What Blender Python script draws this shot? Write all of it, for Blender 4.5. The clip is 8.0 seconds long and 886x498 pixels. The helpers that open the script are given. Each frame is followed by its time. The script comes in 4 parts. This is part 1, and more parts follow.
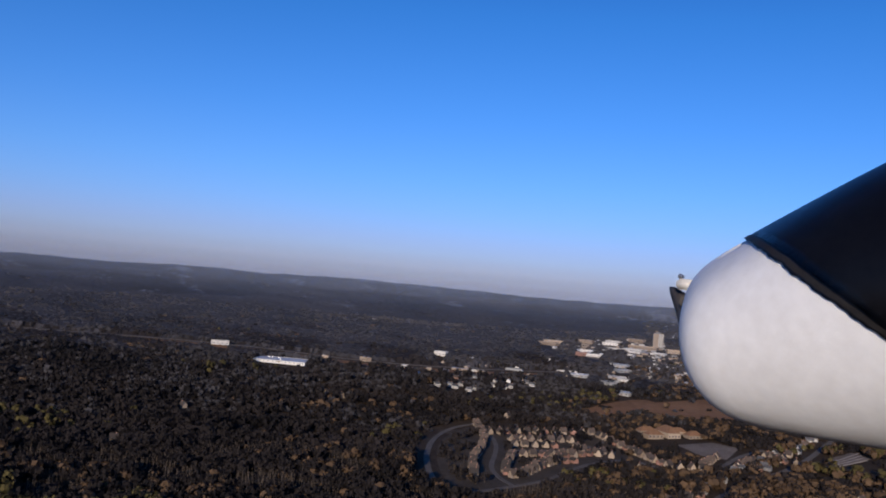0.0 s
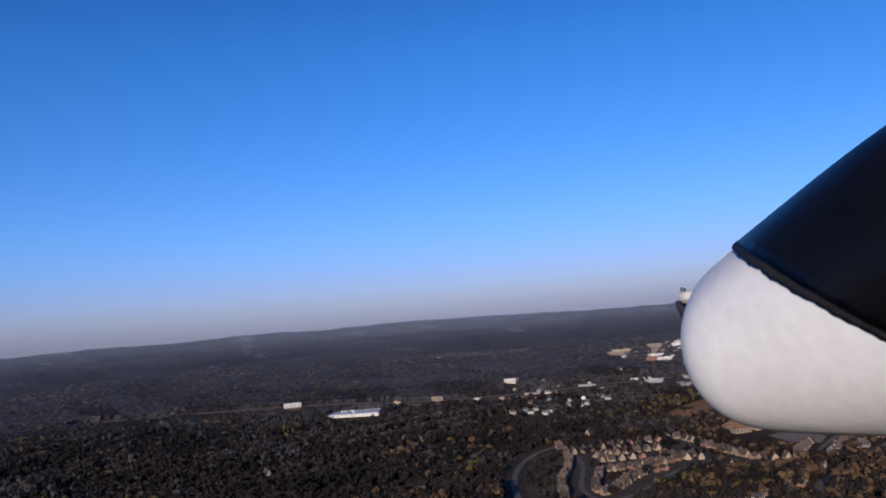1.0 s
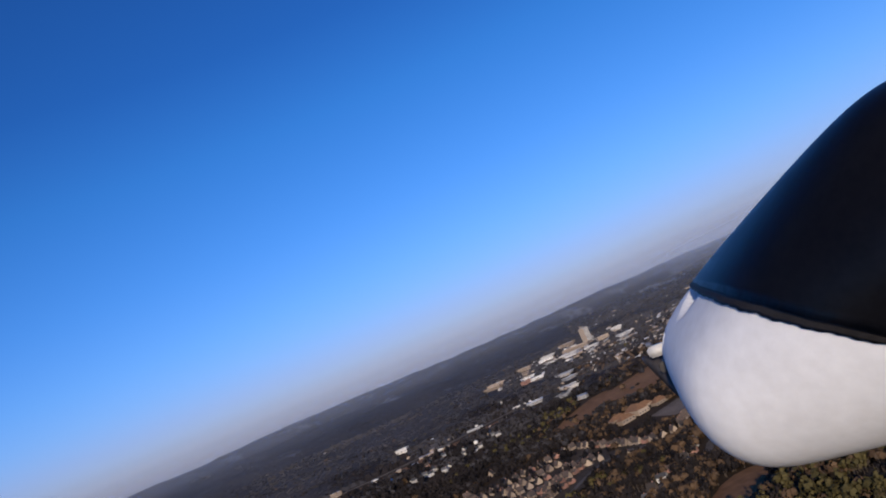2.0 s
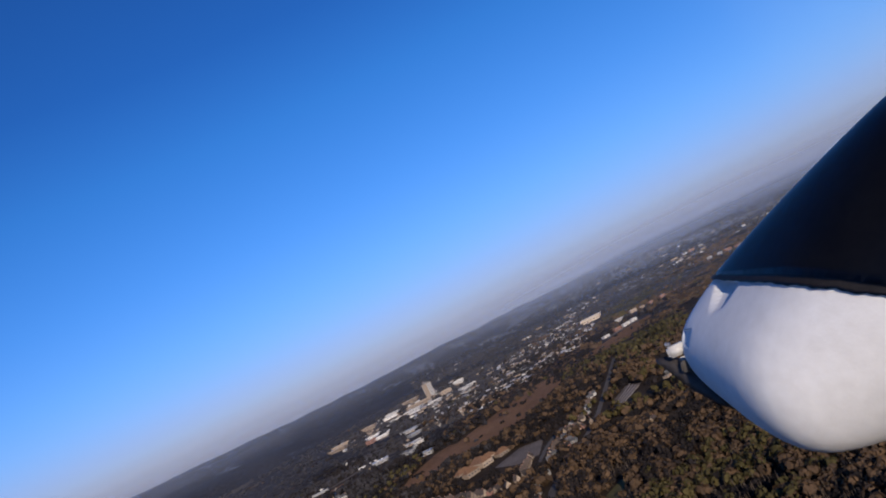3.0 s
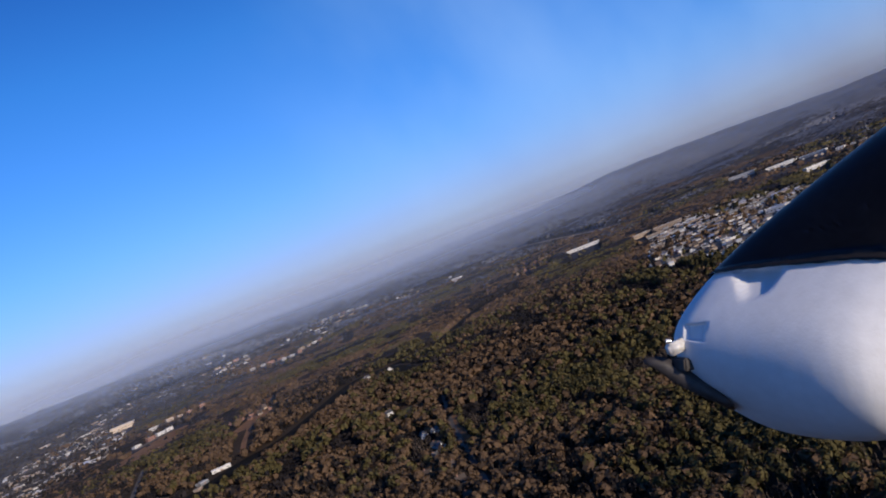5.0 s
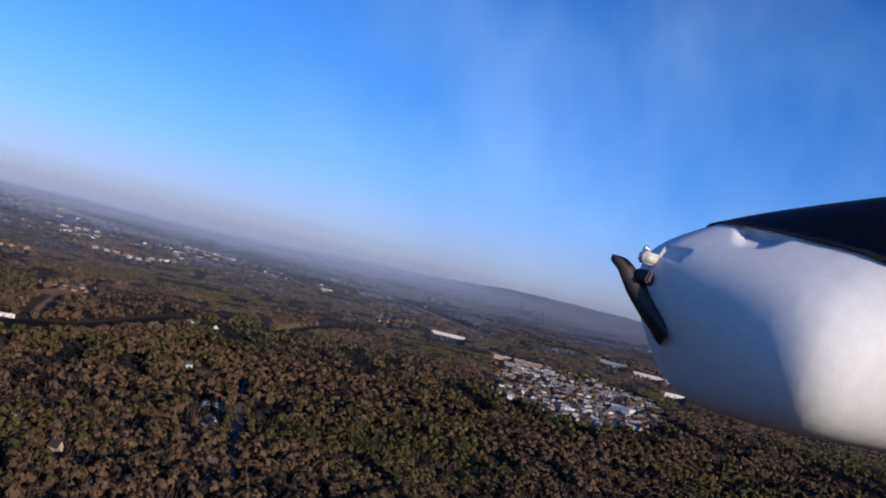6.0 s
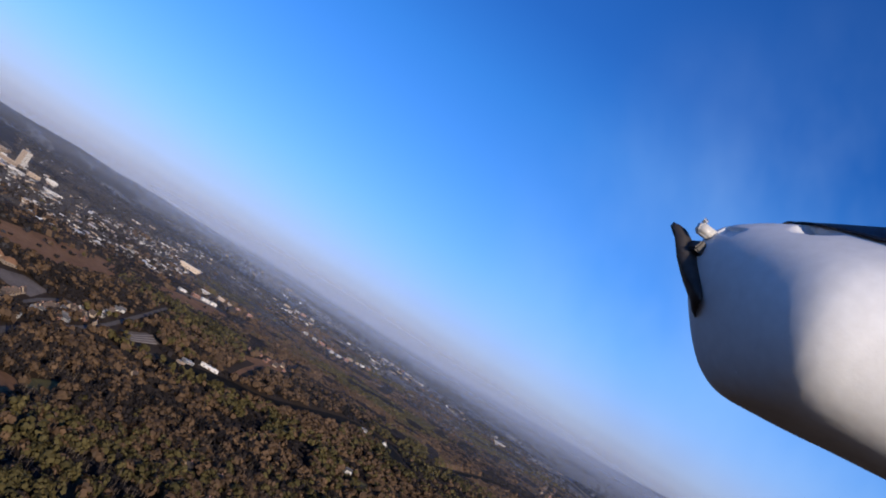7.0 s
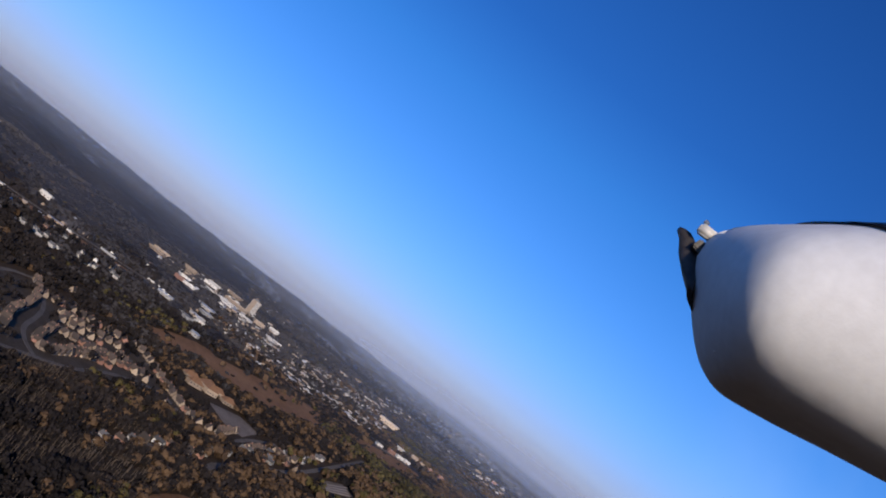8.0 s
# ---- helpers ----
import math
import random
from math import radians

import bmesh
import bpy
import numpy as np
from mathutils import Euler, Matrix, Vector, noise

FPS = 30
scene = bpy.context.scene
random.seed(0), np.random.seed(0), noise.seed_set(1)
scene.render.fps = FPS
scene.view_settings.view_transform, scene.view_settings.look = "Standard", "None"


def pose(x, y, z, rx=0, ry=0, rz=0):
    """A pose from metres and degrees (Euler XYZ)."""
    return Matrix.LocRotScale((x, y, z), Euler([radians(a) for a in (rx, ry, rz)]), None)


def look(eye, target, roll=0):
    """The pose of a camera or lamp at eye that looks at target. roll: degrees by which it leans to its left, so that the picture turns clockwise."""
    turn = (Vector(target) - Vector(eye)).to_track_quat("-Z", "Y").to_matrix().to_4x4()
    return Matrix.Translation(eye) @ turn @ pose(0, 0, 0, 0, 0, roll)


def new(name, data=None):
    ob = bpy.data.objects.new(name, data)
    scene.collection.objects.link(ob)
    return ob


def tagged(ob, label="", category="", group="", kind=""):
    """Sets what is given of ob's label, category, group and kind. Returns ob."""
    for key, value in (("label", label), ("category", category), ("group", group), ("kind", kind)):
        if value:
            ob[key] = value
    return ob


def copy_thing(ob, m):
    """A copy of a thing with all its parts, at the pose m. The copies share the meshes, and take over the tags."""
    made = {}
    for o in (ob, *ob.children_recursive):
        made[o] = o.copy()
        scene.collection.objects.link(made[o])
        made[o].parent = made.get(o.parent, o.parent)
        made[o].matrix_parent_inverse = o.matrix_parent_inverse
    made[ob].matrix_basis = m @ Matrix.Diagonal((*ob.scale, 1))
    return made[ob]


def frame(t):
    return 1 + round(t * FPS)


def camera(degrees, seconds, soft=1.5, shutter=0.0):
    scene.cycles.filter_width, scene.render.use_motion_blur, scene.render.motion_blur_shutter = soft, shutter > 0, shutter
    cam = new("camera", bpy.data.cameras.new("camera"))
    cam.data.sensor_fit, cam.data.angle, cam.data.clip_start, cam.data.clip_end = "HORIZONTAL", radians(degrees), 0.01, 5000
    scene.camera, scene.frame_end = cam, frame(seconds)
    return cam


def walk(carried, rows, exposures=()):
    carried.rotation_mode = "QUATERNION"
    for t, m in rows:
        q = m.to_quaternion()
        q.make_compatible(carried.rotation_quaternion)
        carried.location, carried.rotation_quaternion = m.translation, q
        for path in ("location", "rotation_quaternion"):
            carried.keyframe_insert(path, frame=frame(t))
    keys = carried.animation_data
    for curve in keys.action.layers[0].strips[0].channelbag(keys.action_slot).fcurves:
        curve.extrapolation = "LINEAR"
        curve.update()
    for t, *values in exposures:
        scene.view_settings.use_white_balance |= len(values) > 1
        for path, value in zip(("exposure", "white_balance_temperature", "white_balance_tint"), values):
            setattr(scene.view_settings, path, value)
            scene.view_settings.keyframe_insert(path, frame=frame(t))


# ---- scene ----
# A foam model aircraft's nose in the air 200 m over wooded suburbs; the camera swings round it.
EYE_Z = 200.0
POD = Vector((0.0, 0.0, EYE_Z))

# ---- camera ----
cam = camera(55.2, 8.0, soft=1.9)


def sight(x, y, z, yaw, pitch, roll):
    yaw_r, pitch_r = radians(yaw), radians(pitch)
    ahead = Vector((-math.sin(yaw_r) * math.cos(pitch_r), math.cos(yaw_r) * math.cos(pitch_r), math.sin(pitch_r)))
    eye = Vector((x, y, z))
    return look(eye, eye + ahead, roll)


PATH = [
    (0.0, (-0.223, -0.516, 200.002), 0.08, 2.63, 4.82),
    (0.5, (-0.192, -0.522, 199.993), 3.60, 2.81, 6.50),
    (0.8, (-0.191, -0.526, 199.980), 3.83, 4.34, 6.81),
    (1.0, (-0.187, -0.529, 200.016), 3.45, 4.80, -4.67),
    (1.2, (-0.177, -0.533, 200.039), 3.59, 5.72, -12.75),
    (2.3, (-0.279, -0.475, 200.071), -10.67, 6.97, -24.99),
    (2.5, (-0.302, -0.468, 200.065), -13.15, 7.03, -22.76),
    (3.0, (-0.344, -0.430, 200.088), -19.64, 5.76, -26.52),
    (3.5, (-0.395, -0.387, 200.095), -26.45, 4.59, -25.45),
    (4.0, (-0.434, -0.334, 200.127), -33.91, 2.42, -29.13),
    (4.5, (-0.471, -0.270, 200.130), -41.29, 1.31, -27.53),
    (5.0, (-0.513, -0.188, 200.124), -49.61, 0.03, -21.80),
    (5.2, (-0.522, -0.159, 200.107), -51.84, 0.07, -17.23),
    (6.3, (-0.547, -0.116, 199.943), -54.11, 2.70, 20.43),
    (6.5, (-0.535, -0.147, 199.929), -50.75, 3.05, 23.20),
    (7.0, (-0.484, -0.246, 199.862), -39.84, 6.97, 31.43),
    (7.5, (-0.452, -0.305, 199.872), -32.53, 7.06, 29.14),
    (8.0, (-0.375, -0.380, 199.825), -22.15, 8.56, 37.71),
]
walk(cam, [(t, sight(*p, yaw, pitch, roll)) for t, p, yaw, pitch, roll in PATH],
     [(0.0, 0.25, 6500, 10), (1.0, 0.28, 6500, 10), (2.5, 0.20, 6500, 10), (3.5, 0.24, 6500, 10), (4.5, 0.38, 6500, 10),
      (5.2, 0.44, 6500, 10), (6.3, 0.55, 6500, 10), (7.0, 0.52, 6500, 10), (8.0, 0.34, 6500, 10)])

# ---- sky and sun ----
SUN_YAW, SUN_UP = 166.0, 13.0
sun_dir = Vector((-math.sin(radians(SUN_YAW)) * math.cos(radians(SUN_UP)),
                  math.cos(radians(SUN_YAW)) * math.cos(radians(SUN_UP)), math.sin(radians(SUN_UP))))
world = bpy.data.worlds.new("sky")
scene.world = world
world.use_nodes = True
wn = world.node_tree
wn.nodes.clear()
sky = wn.nodes.new("ShaderNodeTexSky")
sky.sky_type, sky.sun_disc = "NISHITA", False
sky.sun_elevation, sky.sun_rotation = radians(SUN_UP), radians(-SUN_YAW)
sky.altitude, sky.air_density, sky.dust_density, sky.ozone_density = 200, 1.0, 0.6, 3.0
tint = wn.nodes.new("ShaderNodeMix")
tint.data_type, tint.blend_type = "RGBA", "MULTIPLY"
tint.inputs[0].default_value = 1.0
where = wn.nodes.new("ShaderNodeTexCoord")
split = wn.nodes.new("ShaderNodeSeparateXYZ")
air = wn.nodes.new("ShaderNodeValToRGB")  # haze by the horizon, deep blue overhead, all the way round
AIR = ((0.0, 0.395, 0.412, 0.79), (0.022, 0.440, 0.462, 0.885), (0.055, 0.43, 0.485, 0.95), (0.09, 0.37, 0.514, 0.979), (0.125, 0.321, 0.521, 0.982),
       (0.20, 0.240, 0.500, 0.957), (0.314, 0.160, 0.466, 0.893), (0.407, 0.109, 0.361, 0.779), (0.75, 0.086, 0.293, 0.67))
while len(air.color_ramp.elements) < len(AIR):
    air.color_ramp.elements.new(0.5)
for e, (at, red, green, blue) in zip(air.color_ramp.elements, AIR):
    e.position, e.color = at, (red, green, blue, 1)
wn.links.new(where.outputs["Generated"], split.inputs[0])
wn.links.new(split.outputs[2], air.inputs[0])
wn.links.new(air.outputs[0], tint.inputs[7])
bg = wn.nodes.new("ShaderNodeBackground")
bg.inputs[1].default_value = 0.14
wo = wn.nodes.new("ShaderNodeOutputWorld")
wn.links.new(sky.outputs[0], tint.inputs[6])
# thin cirrus over the eastern ridge
stretch = wn.nodes.new("ShaderNodeMapping")
stretch.inputs["Rotation"].default_value = (0.5, 0.35, 0.6)
stretch.inputs["Scale"].default_value = (1.6, 7.0, 4.0)
wisps = wn.nodes.new("ShaderNodeTexNoise")
wisps.inputs["Scale"].default_value, wisps.inputs["Detail"].default_value, wisps.inputs["Roughness"].default_value = 1.3, 4, 0.45
veil = wn.nodes.new("ShaderNodeMapRange")
veil.inputs[1].default_value, veil.inputs[2].default_value, veil.inputs[3].default_value, veil.inputs[4].default_value = 0.36, 0.88, 0.0, 0.28
toward = wn.nodes.new("ShaderNodeVectorMath")
toward.operation = "DOT_PRODUCT"
toward.inputs[1].default_value = (math.sin(radians(66)) * math.cos(radians(9)), math.cos(radians(66)) * math.cos(radians(9)), math.sin(radians(9)))
spread = wn.nodes.new("ShaderNodeMapRange")
spread.interpolation_type = "SMOOTHSTEP"
spread.inputs[1].default_value, spread.inputs[2].default_value = 0.88, 0.99
amount = wn.nodes.new("ShaderNodeMath")
amount.operation = "MULTIPLY"
cloud = wn.nodes.new("ShaderNodeMix")
cloud.data_type = "RGBA"
cloud.inputs[7].default_value = (2.6, 3.8, 5.6, 1)
wn.links.new(where.outputs["Generated"], stretch.inputs[0])
wn.links.new(stretch.outputs[0], wisps.inputs["Vector"])
wn.links.new(wisps.outputs["Fac"], veil.inputs[0])
wn.links.new(where.outputs["Generated"], toward.inputs[0])
wn.links.new(toward.outputs["Value"], spread.inputs[0])
wn.links.new(veil.outputs[0], amount.inputs[0])
wn.links.new(spread.outputs[0], amount.inputs[1])
wn.links.new(amount.outputs[0], cloud.inputs[0])
wn.links.new(tint.outputs[2], cloud.inputs[6])
wn.links.new(cloud.outputs[2], bg.inputs[0])
wn.links.new(bg.outputs[0], wo.inputs[0])
sun = new("sun", bpy.data.lights.new("sun", "SUN"))
sun.data.energy, sun.data.angle, sun.data.color = 3.2, radians(0.5), (1.0, 0.85, 0.70)
sun.matrix_world = look(sun_dir * 900 + POD, POD)


# ---- materials ----
def material(name, low, high, scale=1.0, rough=0.85, metal=0.0, bump=0.0, bump_scale=None, island=0.0, per_object=0.0,
             fine=0.5, coat=0.0, spec=None):
    """Two scales of noise between two colours, in metres, with optional relief and variation by piece."""
    m = bpy.data.materials.new(name)
    m.use_nodes = True
    nt = m.node_tree
    b = nt.nodes["Principled BSDF"]
    tc = nt.nodes.new("ShaderNodeTexCoord")
    big = nt.nodes.new("ShaderNodeTexNoise")
    big.inputs["Scale"].default_value = scale
    big.inputs["Detail"].default_value = 4
    small = nt.nodes.new("ShaderNodeTexNoise")
    small.inputs["Scale"].default_value = scale * 9
    small.inputs["Detail"].default_value = 3
    nt.links.new(tc.outputs["Object"], big.inputs["Vector"])
    nt.links.new(tc.outputs["Object"], small.inputs["Vector"])
    add = nt.nodes.new("ShaderNodeMix")
    add.inputs[0].default_value = fine
    nt.links.new(big.outputs["Fac"], add.inputs[2])
    nt.links.new(small.outputs["Fac"], add.inputs[3])
    value = add.outputs[0]
    for amount, kind in ((island, "ShaderNodeNewGeometry"), (per_object, "ShaderNodeObjectInfo")):
        if amount:
            n = nt.nodes.new(kind)
            mix = nt.nodes.new("ShaderNodeMix")
            mix.inputs[0].default_value = amount
            nt.links.new(value, mix.inputs[2])
            nt.links.new(n.outputs["Random Per Island" if kind == "ShaderNodeNewGeometry" else "Random"], mix.inputs[3])
            value = mix.outputs[0]
    ramp = nt.nodes.new("ShaderNodeValToRGB")
    ramp.color_ramp.elements[0].position, ramp.color_ramp.elements[1].position = 0.33, 0.67
    ramp.color_ramp.elements[0].color, ramp.color_ramp.elements[1].color = (*low, 1), (*high, 1)
    nt.links.new(value, ramp.inputs[0])
    nt.links.new(ramp.outputs[0], b.inputs["Base Color"])
    b.inputs["Roughness"].default_value, b.inputs["Metallic"].default_value = rough, metal
    b.inputs["Coat Weight"].default_value = coat
    if spec is not None:
        b.inputs["Specular IOR Level"].default_value = spec
    if bump:
        bn = nt.nodes.new("ShaderNodeTexNoise")
        bn.inputs["Scale"].default_value = bump_scale or scale * 12
        bn.inputs["Detail"].default_value = 2
        nt.links.new(tc.outputs["Object"], bn.inputs["Vector"])
        bu = nt.nodes.new("ShaderNodeBump")
        bu.inputs["Strength"].default_value = bump
        bu.inputs["Distance"].default_value = 0.002
        nt.links.new(bn.outputs["Fac"], bu.inputs["Height"])
        nt.links.new(bu.outputs["Normal"], b.inputs["Normal"])
    return m


FOREST_FLOOR = material("forest_floor", (0.034, 0.023, 0.014), (0.072, 0.048, 0.029), 0.02, 0.95, spec=0.1)
OAK = material("oak_foliage", (0.056, 0.037, 0.024), (0.136, 0.085, 0.049), 0.012, 0.9, island=0.12, spec=0.1)
BARE = material("bare_twigs", (0.0080, 0.0074, 0.0085), (0.031, 0.0250, 0.0242), 0.0065, 0.9, island=0.10, fine=0.3, spec=0.1)
PINE = material("pine_foliage", (0.034, 0.030, 0.012), (0.108, 0.086, 0.034), 0.012, 0.85, island=0.12, spec=0.1)
# Distance haze is put into the next two base colours: greyer, then paler and bluer.
HAZED_WOOD = material("haze_tinted_twigs", (0.030, 0.0285, 0.032), (0.064, 0.059, 0.063), 0.0045, 0.9, island=0.08, fine=0.3, spec=0.1)
FAR_HAZED_WOOD = material("far_haze_tinted_twigs", (0.082, 0.085, 0.101), (0.142, 0.144, 0.166), 0.004, 0.9, island=0.05, spec=0.1)
BARK = material("bark", (0.05, 0.035, 0.025), (0.12, 0.09, 0.065), 1.5, 0.95)
ASPHALT = material("asphalt", (0.100, 0.084, 0.068), (0.180, 0.152, 0.125), 0.05, 0.95, spec=0.1)
DRY_GRASS = material("dry_grass", (0.17, 0.085, 0.040), (0.30, 0.160, 0.078), 0.012, 0.95, spec=0.1)
GRASS = material("grass", (0.08, 0.075, 0.03), (0.17, 0.14, 0.055), 0.02, 0.95, spec=0.1)
LAWN = material("worn_lawn", (0.048, 0.036, 0.025), (0.110, 0.083, 0.058), 0.02, 0.95, spec=0.1)
YARDS = material("yards", (0.12, 0.094, 0.072), (0.25, 0.20, 0.155), 0.03, 0.95, spec=0.1)
# near-black, so that tree shade along the creek is put into the colour
CREEK_SHADE = material("creek_shade_dark", (0.010, 0.0095, 0.008), (0.024, 0.022, 0.018), 0.05, 0.9, spec=0.02)
WALLS = {
    "white": material("white_siding", (0.42, 0.40, 0.37), (0.66, 0.63, 0.58), 0.3, 0.6, per_object=0.5),
    "tan": material("tan_wall", (0.22, 0.165, 0.12), (0.40, 0.31, 0.225), 0.3, 0.8, per_object=0.5),
    "cream": material("cream_wall", (0.50, 0.40, 0.29), (0.66, 0.53, 0.39), 0.3, 0.8),
    "red": material("red_brick_wall", (0.21, 0.11, 0.08), (0.32, 0.17, 0.125), 0.4, 0.85, per_object=0.4),
    "grey": material("grey_siding", (0.20, 0.20, 0.20), (0.36, 0.35, 0.34), 0.3, 0.7, per_object=0.5),
}
ROOFS = {
    "white": material("white_membrane", (0.36, 0.37, 0.39), (0.58, 0.59, 0.61), 0.06, 0.6),
    "blue": material("blue_grey_metal", (0.26, 0.33, 0.42), (0.42, 0.50, 0.60), 0.08, 0.45, metal=0.2),
    "tan": material("gravel_roof", (0.28, 0.23, 0.18), (0.44, 0.36, 0.29), 0.08, 0.9),
    "grey": material("grey_shingle", (0.052, 0.052, 0.055), (0.125, 0.12, 0.12), 0.5, 0.9, per_object=0.5),
    "brown": material("brown_shingle", (0.036, 0.028, 0.024), (0.098, 0.070, 0.054), 0.5, 0.9, per_object=0.5),
    "orange": material("orange_brown_roof", (0.15, 0.076, 0.037), (0.28, 0.145, 0.07), 0.15, 0.85),
}
PANE = material("window_glass", (0.03, 0.035, 0.045), (0.06, 0.07, 0.085), 0.4, 0.1)
DOOR_PAINT = material("door_paint", (0.16, 0.10, 0.07), (0.3, 0.2, 0.15), 0.5, 0.6)
FOAM = material("white_foam", (0.70, 0.695, 0.69), (0.80, 0.80, 0.80), 14.0, 0.7, bump=0.06, bump_scale=520.0)
FILM = material("black_film", (0.006, 0.006, 0.008), (0.014, 0.014, 0.017), 25.0, 0.28, bump=0.10, bump_scale=60.0, spec=0.35)
PLASTIC = material("dark_plastic", (0.022, 0.019, 0.018), (0.05, 0.043, 0.04), 30.0, 0.55, bump=0.2, bump_scale=200.0)
METAL = material("bare_aluminium", (0.34, 0.34, 0.35), (0.48, 0.48, 0.49), 60.0, 0.38, metal=0.8)
LATCH = material("pale_latch_plastic", (0.52, 0.50, 0.46), (0.68, 0.66, 0.62), 60.0, 0.35, bump=0.05, bump_scale=300.0)
MOONROCK = material("moon_rock", (0.35, 0.35, 0.36), (0.6, 0.6, 0.6), 0.08, 1.0)


# ---- building helpers ----
def part(name, bm, mat, parent=None, label="", smooth=False):
    me = bpy.data.meshes.new(name)
    bm.to_mesh(me)
    bm.free()
    me.materials.append(mat)
    if smooth:
        me.shade_smooth()
    ob = new(name, me)
    ob.parent = parent
    if label:
        tagged(ob, label)
    return ob


def box(bm, x0, x1, y0, y1, z0, z1):
    made = bmesh.ops.create_cube(bm, size=1.0)["verts"]
    for v in made:
        v.co = Vector((x0 + (v.co.x + 0.5) * (x1 - x0), y0 + (v.co.y + 0.5) * (y1 - y0), z0 + (v.co.z + 0.5) * (z1 - z0)))
    return made


def from_arrays(name, verts, faces, mat, kind="stuff"):
    me = bpy.data.meshes.new(name)
    me.from_pydata(verts, [], faces)
    me.materials.append(mat)
    ob = new(name, me)
    return tagged(ob, kind=kind)


# ---- ground: a valley floor raised with distance to fit the camera's view, up to ridges at the horizon ----
def ground_z(x, y):
    r = np.hypot(x, y)
    z = np.maximum(r - 1200.0, 0) * 0.0545
    rel = np.clip((r - 1500.0) / 2500.0, 0, 1)
    a = np.arctan2(-x, y)
    z = z + rel * (7 * np.sin(a * 9 + r * 0.004) + 5 * np.sin(a * 21 - r * 0.009) + 4 * np.sin(x * 0.006) * np.cos(y * 0.005))
    rolling = np.clip((r - 2700.0) / 700.0, 0, 1) * np.clip((4750.0 - r) / 500.0, 0.15, 1)
    z = z + rolling * (17 * np.sin(r * 0.0105 + 2.2 * np.sin(a * 3.1) + a * 5) + 9 * np.sin(a * 15 + r * 0.006))
    ridge = np.exp(-((np.degrees(a) + 63) / 12.0) ** 2) * 48 + np.exp(-((np.degrees(a) - 12) / 16.0) ** 2) * 2 - 10
    z = z + ridge * np.clip((r - 3600.0) / 1150.0, 0, 1) ** 2
    return z


def gz(x, y):
    return float(ground_z(np.array(float(x)), np.array(float(y))))


RINGS = np.concatenate([np.linspace(0, 1200, 25), np.linspace(1240, 4880, 92)])
SPOKES = 360
ang = np.linspace(0, 2 * np.pi, SPOKES, endpoint=False)
gx, gy = np.outer(RINGS, np.cos(ang)), np.outer(RINGS, np.sin(ang))
gv = np.stack([gx, gy, ground_z(gx, gy)], -1).reshape(-1, 3)
gi, gj = np.meshgrid(np.arange(len(RINGS) - 1), np.arange(SPOKES), indexing="ij")
gf = np.stack([gi * SPOKES + gj, (gi + 1) * SPOKES + gj, (gi + 1) * SPOKES + (gj + 1) % SPOKES, gi * SPOKES + (gj + 1) % SPOKES], -1).reshape(-1, 4)
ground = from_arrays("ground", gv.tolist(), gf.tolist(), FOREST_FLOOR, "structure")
ground.data.materials.append(HAZED_WOOD)  # far ground takes the haze-tinted wood colours too
ground.data.materials.append(FAR_HAZED_WOOD)
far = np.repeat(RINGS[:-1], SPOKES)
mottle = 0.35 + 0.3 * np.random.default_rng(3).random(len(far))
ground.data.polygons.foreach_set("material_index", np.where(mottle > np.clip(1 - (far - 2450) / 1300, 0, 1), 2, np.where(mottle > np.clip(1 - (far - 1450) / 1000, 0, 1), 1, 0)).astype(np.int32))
ground.data.shade_smooth()
tagged(ground, "brown leaf-littered valley floor rising to low ridges", "ground")



